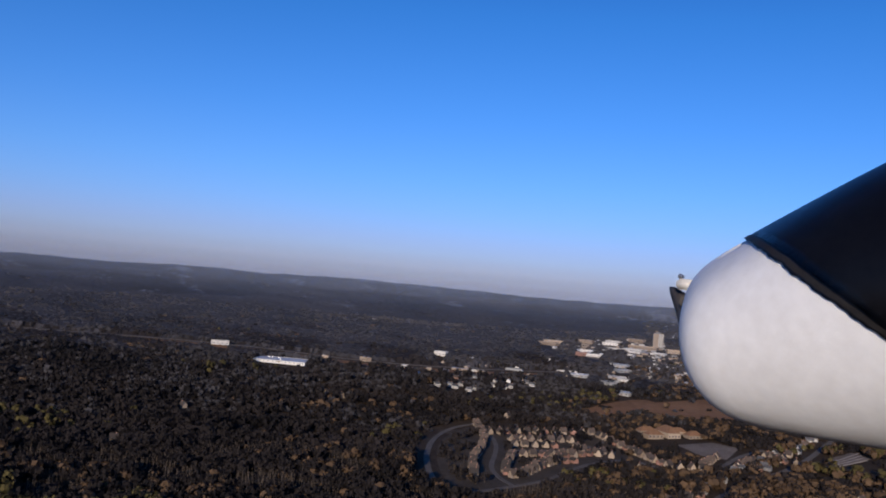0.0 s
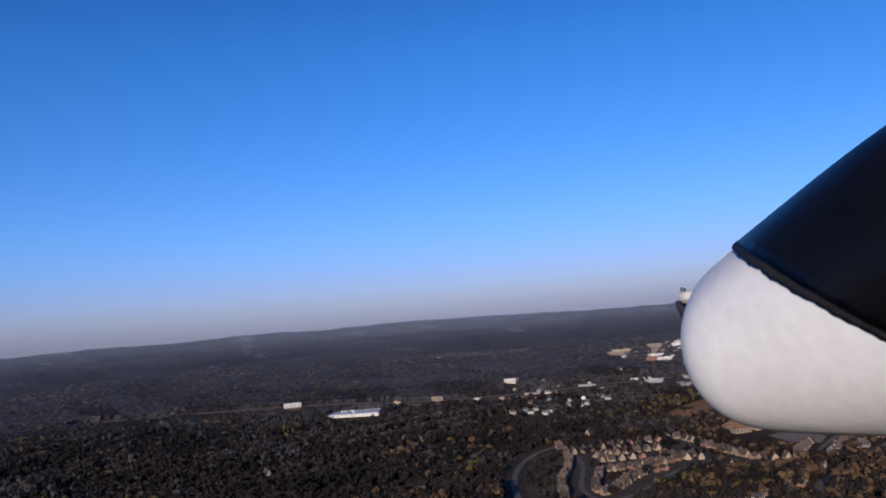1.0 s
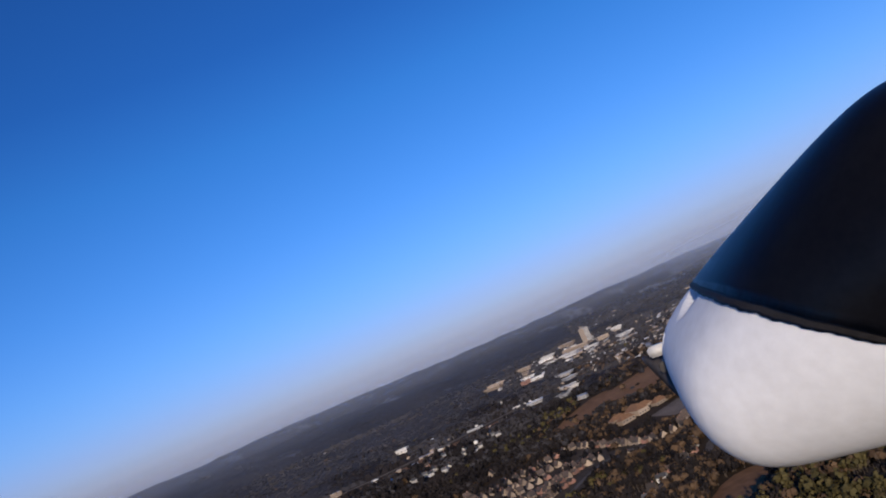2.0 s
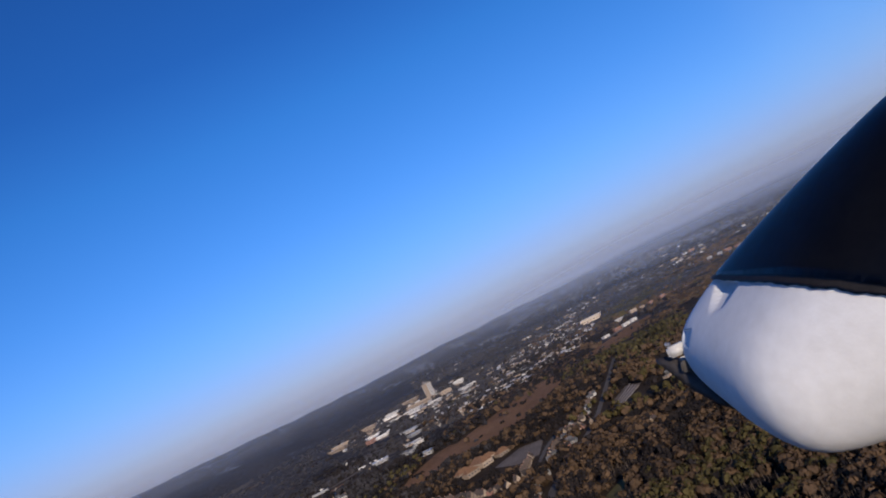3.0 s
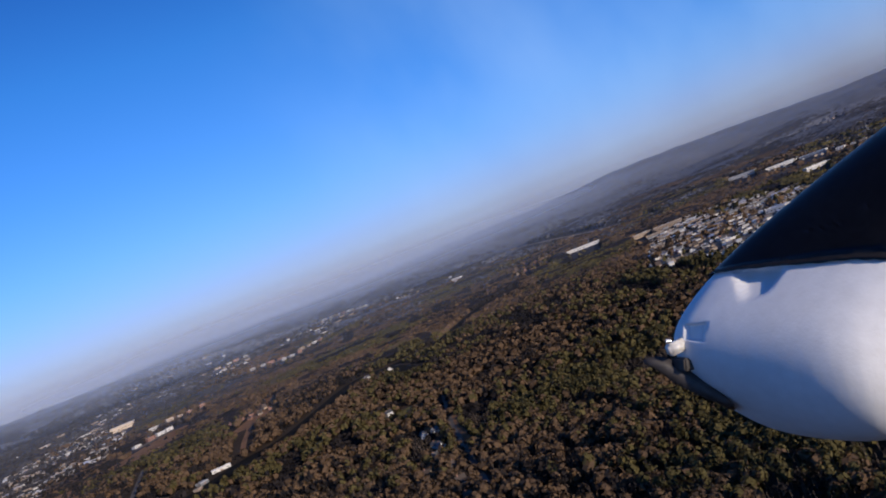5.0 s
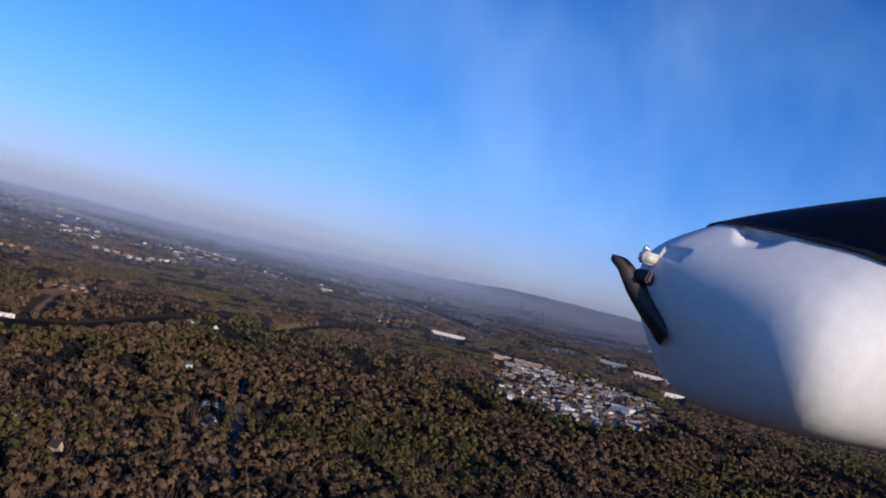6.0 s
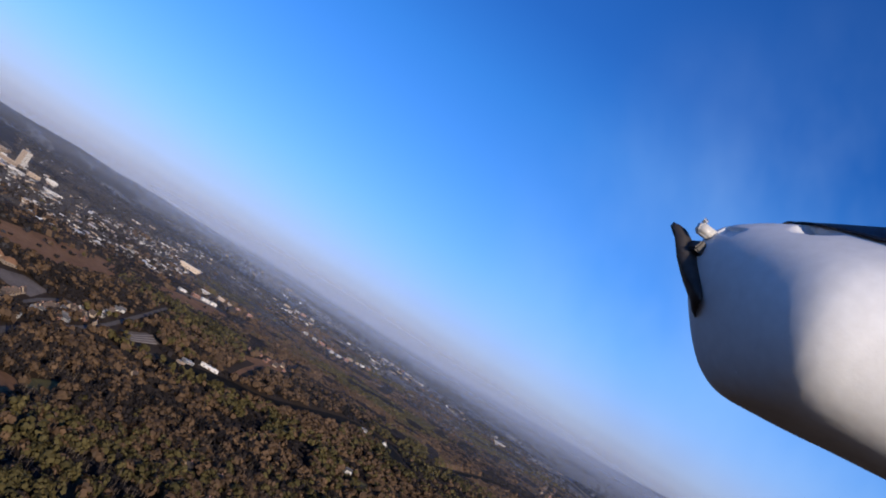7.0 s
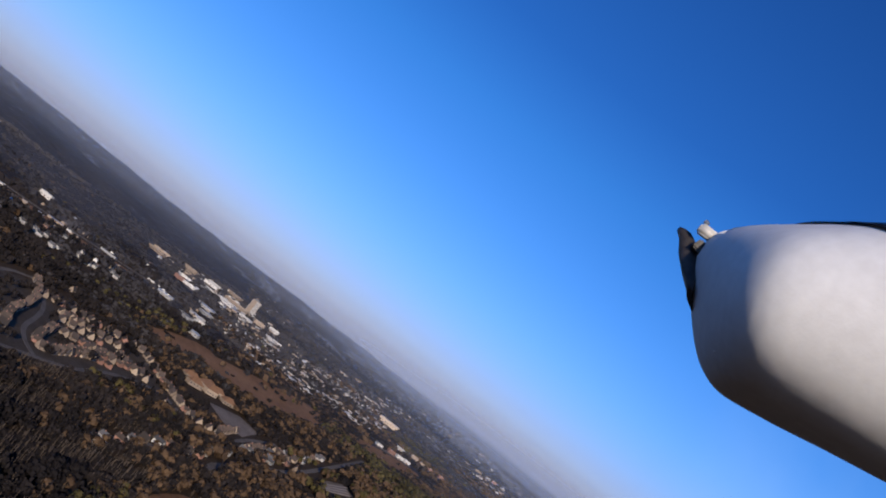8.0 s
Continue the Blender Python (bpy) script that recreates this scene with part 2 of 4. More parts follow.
def haze_sheet(radius, foot, top, strength, least, label):
    """A see-through upright sheet round the valley, added for distance haze; sunlit, thickest to the north-east."""
    m = bpy.data.materials.new("haze_tint")
    m.use_nodes = True
    nt = m.node_tree
    nt.nodes.clear()

    def node(kind, **values):
        n = nt.nodes.new(kind)
        for key, value in values.items():
            n.inputs[int(key[1:])].default_value = value
        return n

    tc, split = node("ShaderNodeTexCoord"), node("ShaderNodeSeparateXYZ")
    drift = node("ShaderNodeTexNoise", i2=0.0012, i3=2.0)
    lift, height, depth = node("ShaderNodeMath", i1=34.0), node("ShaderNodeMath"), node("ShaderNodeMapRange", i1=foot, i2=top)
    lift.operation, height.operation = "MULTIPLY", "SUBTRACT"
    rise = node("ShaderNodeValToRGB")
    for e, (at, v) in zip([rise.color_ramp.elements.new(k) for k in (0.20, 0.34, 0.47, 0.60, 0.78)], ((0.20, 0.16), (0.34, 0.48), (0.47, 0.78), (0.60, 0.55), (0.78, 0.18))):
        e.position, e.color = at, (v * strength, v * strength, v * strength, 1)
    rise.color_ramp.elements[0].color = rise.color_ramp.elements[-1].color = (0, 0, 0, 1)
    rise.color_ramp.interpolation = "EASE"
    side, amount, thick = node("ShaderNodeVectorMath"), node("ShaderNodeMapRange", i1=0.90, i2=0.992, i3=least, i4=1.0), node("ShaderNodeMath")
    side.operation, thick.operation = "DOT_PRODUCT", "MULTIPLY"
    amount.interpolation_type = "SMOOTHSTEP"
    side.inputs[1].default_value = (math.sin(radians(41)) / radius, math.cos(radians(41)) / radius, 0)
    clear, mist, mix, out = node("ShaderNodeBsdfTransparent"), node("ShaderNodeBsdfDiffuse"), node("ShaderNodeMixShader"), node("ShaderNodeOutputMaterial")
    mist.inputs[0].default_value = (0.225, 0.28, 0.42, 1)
    for a, b in ((tc.outputs["Object"], split.inputs[0]), (tc.outputs["Object"], drift.inputs[0]), (drift.outputs[0], lift.inputs[0]), (split.outputs[2], height.inputs[0]),
                 (lift.outputs[0], height.inputs[1]), (height.outputs[0], depth.inputs[0]), (depth.outputs[0], rise.inputs[0]), (tc.outputs["Object"], side.inputs[0]),
                 (side.outputs["Value"], amount.inputs[0]), (rise.outputs[0], thick.inputs[0]), (amount.outputs[0], thick.inputs[1]), (thick.outputs[0], mix.inputs[0]),
                 (clear.outputs[0], mix.inputs[1]), (mist.outputs[0], mix.inputs[2]), (mix.outputs[0], out.inputs[0])):
        nt.links.new(a, b)
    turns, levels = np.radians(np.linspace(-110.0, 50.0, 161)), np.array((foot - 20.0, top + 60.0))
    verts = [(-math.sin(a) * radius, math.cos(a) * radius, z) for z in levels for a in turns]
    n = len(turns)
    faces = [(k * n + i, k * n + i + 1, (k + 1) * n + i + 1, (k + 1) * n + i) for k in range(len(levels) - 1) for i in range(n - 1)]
    ob = from_arrays("haze_sheet", verts, faces, m, "structure")
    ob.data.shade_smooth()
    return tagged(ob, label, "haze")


# three tinted sheets stand in for the haze that deepens with distance
haze_sheet(2900.0, 95.0, 305.0, 1.0, 0.40, "upright sheet added for grey-violet distance haze over the far valley")
haze_sheet(1850.0, 45.0, 330.0, 0.18, 0.40, "faint upright sheet added for blue distance haze over the middle of the valley")
haze_sheet(1250.0, 15.0, 350.0, 0.13, 0.30, "barely visible upright sheet added for haze, lightening the woods behind it")

CLEAR = []  # (kind, points, half width): where no woods grow


def dense(points, step=12.0):
    out = []
    for (x0, y0), (x1, y1) in zip(points, points[1:]):
        n = max(1, int(math.hypot(x1 - x0, y1 - y0) / step))
        out += [(x0 + (x1 - x0) * i / n, y0 + (y1 - y0) * i / n) for i in range(n)]
    return out + [tuple(points[-1])]


def smooth_line(points, rounds=2):
    for _ in range(rounds):
        out = [points[0]]
        for (x0, y0), (x1, y1) in zip(points, points[1:]):
            out += [(x0 * 0.75 + x1 * 0.25, y0 * 0.75 + y1 * 0.25), (x0 * 0.25 + x1 * 0.75, y0 * 0.25 + y1 * 0.75)]
        points = out + [points[-1]]
    return points


def ribbon(name, points, width, mat, label, category, lift=0.35, keep=6.0):
    pts = dense(smooth_line(points), 10.0)
    verts, faces = [], []
    for i, (x, y) in enumerate(pts):
        x0, y0 = pts[max(i - 1, 0)]
        x1, y1 = pts[min(i + 1, len(pts) - 1)]
        d = Vector((y0 - y1, x1 - x0)).normalized() * width / 2
        for s in (-1, 1):
            px, py = x + d.x * s, y + d.y * s
            verts.append((px, py, gz(px, py) + lift))
        for s in (-1, 1):
            px, py = x + d.x * s * 1.05, y + d.y * s * 1.05
            verts.append((px, py, gz(px, py) - 0.3))
        if i:
            k = 4 * i
            faces += [(k - 4, k - 3, k + 1, k), (k - 2, k - 4, k, k + 2), (k - 3, k - 1, k + 3, k + 1)]
    ob = from_arrays(name, verts, faces, mat, "structure")
    tagged(ob, label, category)
    CLEAR.append(("line", np.array(pts), width / 2 + keep))
    return ob


def patch(name, points, mat, label, category, lift=0.3, keep=True, open_side=0.0, rounds=1):
    """A field or lot: a draped sheet inside a rounded outline."""
    outline = smooth_line(list(points) + [points[0]], rounds)[:-1] if rounds else list(points)
    cx, cy = sum(p[0] for p in outline) / len(outline), sum(p[1] for p in outline) / len(outline)
    verts, faces, n = [(cx, cy, gz(cx, cy) + lift)], [], 0
    ring = dense(outline + [outline[0]], 25.0)[:-1]
    n, levels = len(ring), 5
    for k in range(1, levels + 1):
        for x, y in ring:
            px, py = cx + (x - cx) * k / levels, cy + (y - cy) * k / levels
            verts.append((px, py, gz(px, py) + (lift if k < levels else -0.2)))
    for i in range(n):
        faces.append((0, 1 + i, 1 + (i + 1) % n))
        for k in range(1, levels):
            a, b = 1 + (k - 1) * n, 1 + k * n
            faces.append((a + i, b + i, b + (i + 1) % n, a + (i + 1) % n))
    ob = from_arrays(name, verts, faces, mat, "structure")
    tagged(ob, label, category)
    if keep:
        CLEAR.append(("area", np.array(outline), 0.0))
    if open_side:  # no trees on the side of the sun
        CLEAR.append(("area", np.array(outline) - np.array((0.24, 0.97)) * open_side, 0.0))
    return ob


# roads, lots, fields and the creek
ribbon("road", [(66, 1265), (28, 1223), (5, 1132), (-2, 1016), (5, 909), (20, 855), (49, 852), (91, 892), (138, 940), (166, 1003), (210, 1061), (262, 1105), (282, 1069), (310, 1042), (356, 1068), (426, 1176), (480, 1227)],
       7, ASPHALT, "grey asphalt loop road round a housing estate", "road", keep=15)
ribbon("road", [(84, 1227), (91, 1139), (84, 1056), (73, 985), (79, 932), (92, 898)],
       6, ASPHALT, "grey asphalt estate street between house rows", "road", keep=9)
ribbon("road", [(106, 1095), (153, 1114), (194, 1141), (237, 1190), (254, 1223)],
       6, ASPHALT, "grey asphalt estate street between house rows", "road", keep=9)
ribbon("road", [(318, 924), (405, 1044), (510, 1161), (600, 1290), (760, 1520)], 8, ASPHALT, "grey asphalt road past the school", "road", keep=9)
ribbon("road", [(147, 743), (223, 851), (296, 880), (318, 924)], 9, ASPHALT, "grey asphalt lane through brown woods", "road")
ribbon("road", [(900, 870), (790, 770), (696, 676), (571, 547), (509, 481), (430, 380)], 6, ASPHALT, "narrow asphalt road through pine woods", "road", keep=4)
ribbon("verge", [(800, 770), (712, 683), (630, 598)], 9, DRY_GRASS, "orange dry grass beside a narrow road", "verge", lift=0.15, keep=2)
ribbon("road", [(2590, 2120), (2600, 2000), (2450, 1690), (2390, 1530), (2260, 1340), (2240, 1150)], 14, YARDS, "pale straight highway at the foot of a ridge", "road", keep=38)
ribbon("road", [(-900, 1800), (-640, 1850), (-400, 1860), (-160, 1790), (60, 1800), (330, 1900)], 12, ASPHALT, "grey main road past warehouses", "road", keep=14)
ribbon("verge", [(-900, 1770), (-640, 1815), (-400, 1815), (-160, 1745), (60, 1755), (250, 1820)], 34, DRY_GRASS,
       "pale dry grass verge beside the main road", "verge", lift=0.15, keep=14)
# creek strips, widened and darkened to stand in for tree shade in the gap
ribbon("creek", [(600, 1130), (660, 1140), (740, 1160), (800, 1140), (905, 1180), (1050, 1245), (1120, 1250), (1125, 1190), (1090, 1110)], 40, CREEK_SHADE,
       "dark strip for a creek and the tree shade along it, winding through woods", "creek", lift=0.2, keep=11)
ribbon("creek", [(1120, 1225), (1240, 1165), (1370, 1210), (1500, 1250), (1600, 1262), (1660, 1240)], 24, CREEK_SHADE,
       "dark strip for a brook and the shade along it in a wooded hollow", "creek", lift=0.2, keep=9)
patch("field", [(493, 1634), (728, 1769), (700, 1600), (560, 1480), (454, 1386), (383, 1440), (319, 1500), (380, 1560)], DRY_GRASS,
      "brown dry grass field beside woods", "field")
patch("field", [(278, 1370), (334, 1420), (431, 1560), (400, 1620), (300, 1520), (250, 1440)], DRY_GRASS, "bare brown field", "field")
patch("field", [(760, 1720), (960, 1800), (1060, 1780), (900, 1640), (720, 1560)], DRY_GRASS, "brown dry grass strip", "field")
patch("parking_lot", [(352, 1228), (418, 1262), (452, 1232), (404, 1150), (370, 1166)], YARDS, "worn grey parking lot beside the school", "parking lot", open_side=45, rounds=0)
patch("parking_lot", [(546, 1150), (548, 1190), (622, 1254), (632, 1214)], YARDS, "worn grey asphalt lot at the edge of woods", "parking lot", open_side=45, rounds=0)
# pale strips added to stripe the lot, not known to be islands
for k in range(4):
    ribbon("traffic_island", [(556 + k * 4, 1156 + k * 11), (588 + k * 4, 1180 + k * 13), (618 + k * 3, 1204 + k * 14)], 2.2, ROOFS["tan"],
           "pale strip across the parking lot", "kerb", lift=0.5)
patch("clearing", [(800, 880), (850, 930), (880, 900), (850, 850)], GRASS, "small mown clearing in pine woods", "clearing")
patch("field", [(-380, 940), (-330, 985), (-300, 960), (-345, 915)], ASPHALT, "pale grey yard among bare trees", "yard")
patch("field", [(-850, 1770), (-780, 1830), (-640, 1830), (-650, 1760)], DRY_GRASS, "pale dry field beside the main road", "field")

patch("field", [(196, 672), (222, 722), (262, 768), (300, 772), (296, 735), (262, 694), (230, 672)], DRY_GRASS, "bare grey-tan field among dark woods", "field", open_side=45)
patch("field", [(296, 735), (304, 775), (352, 812), (366, 796), (330, 748)], GRASS, "golden rough grass beside a bare field", "field")
patch("clearing", [(850, 1395), (960, 1450), (1060, 1545), (1120, 1600), (1135, 1560), (1020, 1440), (930, 1370)], DRY_GRASS, "orange-brown cleared slope in mixed woods", "clearing")
ribbon("road", [(775, 1220), (830, 1290), (880, 1345), (960, 1440), (1010, 1500)], 10, DRY_GRASS, "sandy track up to a cleared slope", "road", keep=16)

ESTATE_GROUND = [(76, 1293), (24, 1240), (-1, 1129), (-7, 1013), (1, 897), (19, 840), (49, 838), (92, 878), (139, 921), (169, 978), (227, 1008), (343, 1038), (317, 1119), (283, 1236), (250, 1305)]
patch("lawn", ESTATE_GROUND, LAWN,
      "worn brown lawns between estate houses", "lawn", lift=0.12, keep=False)

# ---- the aircraft's nose pod ----
POD_MATRIX = Matrix.Translation(POD) @ sight(0, 0, 0, -29.0, 3.5, -18.0).to_3x3().to_4x4()  # its right, up and back
POD_BALLS = ((Vector((-0.0044, -0.0231, -0.0144)), 0.0456), (Vector((-0.0452, -0.0076, -0.0204)), 0.0335), (Vector((-0.0139, 0.0383, -0.0017)), 0.0275),
             (Vector((0.0861, 0.0566, 0.0743)), 0.0826), (Vector((-0.0090, -0.0108, 0.0484)), 0.0534))


def pod_point(d, lift=0.0):
    """The point of the smooth, tapering hull whose outward direction is d."""
    reach = [c.dot(d) + r for c, r in POD_BALLS]
    top = max(reach)
    share = [math.exp((h - top) * 110) for h in reach]
    total = sum(share)
    p = Vector((0, 0, 0))
    for (c, r), s in zip(POD_BALLS, share):
        p += (c + d * (r + lift)) * (s / total)
    return p


CAP = Vector((0.2787, 0.956, -0.0914)).normalized()
CAP_LEVEL = 0.0207
SIDE = CAP.orthogonal().normalized()
OVER = CAP.cross(SIDE)


def cap_way(angle, turn):
    return CAP * math.cos(angle) + (SIDE * math.cos(turn) + OVER * math.sin(turn)) * math.sin(angle)


def cap_edge(turn):
    """How far the canopy reaches down the flank."""
    lo, hi = 0.05, 2.6
    for _ in range(24):
        mid = (lo + hi) / 2
        lo, hi = (mid, hi) if pod_point(cap_way(mid, turn)).dot(CAP) > CAP_LEVEL else (lo, mid)
    return lo + 0.002 * math.sin(turn * 5 + 1) + 0.0006 * math.sin(turn * 17) + 0.0004 * math.sin(turn * 41)


def pod_shell(start, end, lift, rings=40, sectors=144):
    """A band of the hull between two angles, given as functions of the turn round the canopy's crown."""
    bm = bmesh.new()
    rows = [[] for _ in range(rings + 1)]
    for j in range(sectors):
        turn = 2 * math.pi * j / sectors
        a, b = start(turn), end(turn)
        for i in range(rings + 1):
            rows[i].append(bm.verts.new(pod_point(cap_way(a + (b - a) * i / rings, turn), lift)))
    for r0, r1 in zip(rows, rows[1:]):
        for j in range(sectors):
            k = (j + 1) % sectors
            bm.faces.new((r0[j], r1[j], r1[k], r0[k]))
    if start(0.0) < 0.05:
        bm.faces.new(rows[0][::-1])
    if end(0.0) > 3.0:
        bm.faces.new(rows[-1])
    return bm


def pressed(p, corners, edge=0.0012):
    """How far inside a moulded outline on the left flank a point lies: 0 outside, 1 once past its rounded edge."""
    near = 1e9
    for (z0, y0), (z1, y1) in zip(corners, corners[1:] + corners[:1]):
        dz, dy = z1 - z0, y1 - y0
        near = min(near, ((p.z - z0) * dy - (p.y - y0) * dz) / math.hypot(dz, dy))
    k = min(1.0, max(0.0, near / edge + 0.5))
    return k * k * (3 - 2 * k)


NOTCH = [(-0.0025, 0.0352), (0.0285, 0.0345), (0.0270, 0.0211), (0.0155, 0.0165)]
VENT = [(-0.0225, 0.0040), (-0.0070, 0.0056), (-0.0072, -0.0050), (-0.0205, -0.0042)]


def build_pod():
    pod = new("aircraft_nose")
    pod.matrix_world = POD_MATRIX
    tagged(pod, "white foam model aircraft nose with black canopy, in flight", "aircraft")
    bm = pod_shell(lambda t: 0.004, lambda t: math.pi - 0.004, 0.0, 230, 320)
    for v in bm.verts:  # the moulded skin is a little uneven, with a finger notch and a vent pressed into the flank
        p = v.co.copy()
        v.co += p.normalized() * (0.0004 * noise.noise(p * 30) + 0.00012 * noise.noise(Vector((p.x, p.y * 0.35, p.z)) * 160))
        if p.x < -0.035 and -0.03 < p.y < 0.04:
            fall = min(1.0, max(0.0, (p.y - 0.015) / 0.019))
            v.co.x += 0.0075 * fall * pressed(p, NOTCH) + 0.0032 * pressed(p, VENT)
    part("hull", bm, FOAM, pod, smooth=True)
    bm = pod_shell(lambda t: 0.03, cap_edge, 0.0016, 60)
    bmesh.ops.solidify(bm, geom=bm.faces[:], thickness=0.0010)
    part("canopy", bm, FILM, pod, "glossy black film canopy", smooth=True)
    bm = pod_shell(lambda t: cap_edge(t) - 0.006, lambda t: cap_edge(t) + 0.014 + 0.0025 * math.sin(t * 63) * math.sin(t * 29), 0.0019, 3, 320)
    bmesh.ops.solidify(bm, geom=bm.faces[:], thickness=0.0006)
    part("canopy_seal", bm, PLASTIC, pod, "ragged dark edge tape", smooth=True)
    # skid plate under the tip: a curved leaf, pointed ahead and widening back under the chin
    bm = bmesh.new()
    across = Vector((0.62, -0.25, -0.74))
    upper = [(-0.0930, -0.0154, -0.0392), (-0.0854, -0.0138, -0.0340), (-0.0754, -0.0182, -0.0288), (-0.0675, -0.0272, -0.0187), (-0.0616, -0.0354, -0.0107), (-0.0570, -0.0429, -0.0047)]
    lower = [(-0.0929, -0.0166, -0.0392), (-0.0890, -0.0206, -0.0341), (-0.0809, -0.0290, -0.0290), (-0.0726, -0.0359, -0.0190), (-0.0646, -0.0402, -0.0108), (-0.0575, -0.0438, -0.0047)]
    rows = []
    for s in (0, 0.2, 0.4, 0.6, 0.8, 1):
        row = []
        for k, (u, w) in enumerate(zip(upper, lower)):
            way = across * (0.020 * s * min(1.0, 0.1 + k * 0.3))
            sag = Vector((0, -0.002 * math.sin(math.pi * s), 0))
            row.append((bm.verts.new(Vector(u) + way + sag), bm.verts.new(Vector(u).lerp(Vector(w), 1 - 0.5 * s) + way + sag)))
        rows.append(row)
    last = len(upper) - 1
    for r0, r1 in zip(rows, rows[1:]):
        for i in range(last):
            for k in (0, 1):
                bm.faces.new((r0[i][k], r0[i + 1][k], r1[i + 1][k], r1[i][k]))
        for i in (0, last):
            bm.faces.new((r0[i][0], r1[i][0], r1[i][1], r0[i][1]))
    for row in (rows[0], rows[-1]):
        for i in range(last):
            bm.faces.new((row[i][0], row[i + 1][0], row[i + 1][1], row[i][1]))
    bmesh.ops.recalc_face_normals(bm, faces=bm.faces)
    bmesh.ops.subdivide_edges(bm, edges=bm.edges[:], cuts=1, smooth=0.4, use_grid_fill=True)
    part("skid_plate", bm, PLASTIC, pod, "dark curved plastic skid plate", smooth=True)
    bm = bmesh.new()
    box(bm, -0.0056, 0.0070, -0.0040, 0.0034, -0.0035, 0.0035)
    bmesh.ops.bevel(bm, geom=bm.edges[:], offset=0.0014, segments=3, affect="EDGES")
    bmesh.ops.transform(bm, matrix=Matrix.Translation((-0.0805, -0.0083, -0.024)) @ Matrix.Rotation(radians(16), 4, "Z"), verts=bm.verts)
    latch = part("latch", bm, LATCH, pod, "small pale plastic latch at the tip", smooth=True)
    bm = bmesh.new()
    bmesh.ops.create_cone(bm, cap_ends=True, segments=16, radius1=0.0016, radius2=0.0014, depth=0.003,
                          matrix=Matrix.Translation((-0.0850, -0.0045, -0.024)) @ Matrix.Rotation(radians(70), 4, "Y"))
    part("latch_screw", bm, METAL, latch)
    bm = bmesh.new()
    box(bm, -0.0790, -0.0660, -0.0225, -0.0150, -0.031, -0.018)
    bmesh.ops.bevel(bm, geom=bm.edges[:], offset=0.001, segments=2, affect="EDGES")
    part("skid_bracket", bm, PLASTIC, pod, "dark bracket between latch and skid")
    return pod


build_pod()


# ---- houses ----
def house(label, wall, roof, w=12.0, d=9.0, eave=5.4, ridge=8.8, porch=False):
    root = new("house")
    tagged(root, label, "house")
    bm = bmesh.new()
    pts = [(-w / 2, -d / 2, -1.5), (w / 2, -d / 2, -1.5), (w / 2, d / 2, -1.5), (-w / 2, d / 2, -1.5)]
    low = [bm.verts.new(p) for p in pts]
    top = [bm.verts.new((p[0], p[1], eave)) for p in pts]
    peak = [bm.verts.new((-w / 2, 0, ridge - 0.2)), bm.verts.new((w / 2, 0, ridge - 0.2))]
    for i in range(4):
        if i in (0, 2):
            bm.faces.new((low[i], low[(i + 1) % 4], top[(i + 1) % 4], top[i]))
    bm.faces.new((low[1], low[2], top[2], peak[1], top[1]))
    bm.faces.new((low[3], low[0], top[0], peak[0], top[3]))
    bm.faces.new(low[::-1])
    body = part("wall", bm, wall, root)
    bm = bmesh.new()
    slope = (ridge - eave) / (d / 2)
    over = 0.6
    for s in (-1, 1):
        e = eave - slope * over
        q = [(-w / 2 - over, s * (d / 2 + over), e), (w / 2 + over, s * (d / 2 + over), e), (w / 2 + over, 0, ridge), (-w / 2 - over, 0, ridge)]
        v0 = [bm.verts.new(p) for p in q]
        v1 = [bm.verts.new((p[0], p[1], p[2] + 0.28)) for p in q]
        bm.faces.new(v0[::-1] if s > 0 else v0)
        bm.faces.new(v1 if s > 0 else v1[::-1])
        for i in range(4):
            bm.faces.new((v0[i], v0[(i + 1) % 4], v1[(i + 1) % 4], v1[i]))
    bmesh.ops.recalc_face_normals(bm, faces=bm.faces)
    top_part = part("roof", bm, roof, root)
    bm = bmesh.new()
    box(bm, w * 0.22, w * 0.22 + 0.9, -0.4, 0.6, eave, ridge + 1.1)
    part("chimney", bm, WALLS["red"], top_part)
    bm = bmesh.new()
    box(bm, -0.55, 0.55, -d / 2 - 0.08, -d / 2 + 0.04, 0, 2.1)
    part("door", bm, DOOR_PAINT, root)
    bm = bmesh.new()
    box(bm, -0.6, 0.6, -0.07, 0.05, 0, 1.4)
    pane = part("window", bm, PANE, root)
    spots = [(-w * 0.3, -d / 2, 0.9), (w * 0.3, -d / 2, 0.9), (-w * 0.3, -d / 2, 3.5), (0, -d / 2, 3.5), (w * 0.3, -d / 2, 3.5)]
    pane.location = spots[0]
    for p in spots[1:]:
        o = pane.copy()
        scene.collection.objects.link(o)
        o.location = p
    if porch:
        bm = bmesh.new()
        box(bm, -w * 0.28, w * 0.28, -d / 2 - 2.4, -d / 2, -1.0, 0.15)
        box(bm, -w * 0.30, w * 0.30, -d / 2 - 2.6, -d / 2, 2.5, 2.8)
        for x in (-w * 0.27, 0, w * 0.27):
            box(bm, x - 0.12, x + 0.12, -d / 2 - 2.35, -d / 2 - 2.1, 0.15, 2.5)
        part("porch", bm, WALLS["white"], root)
    return root


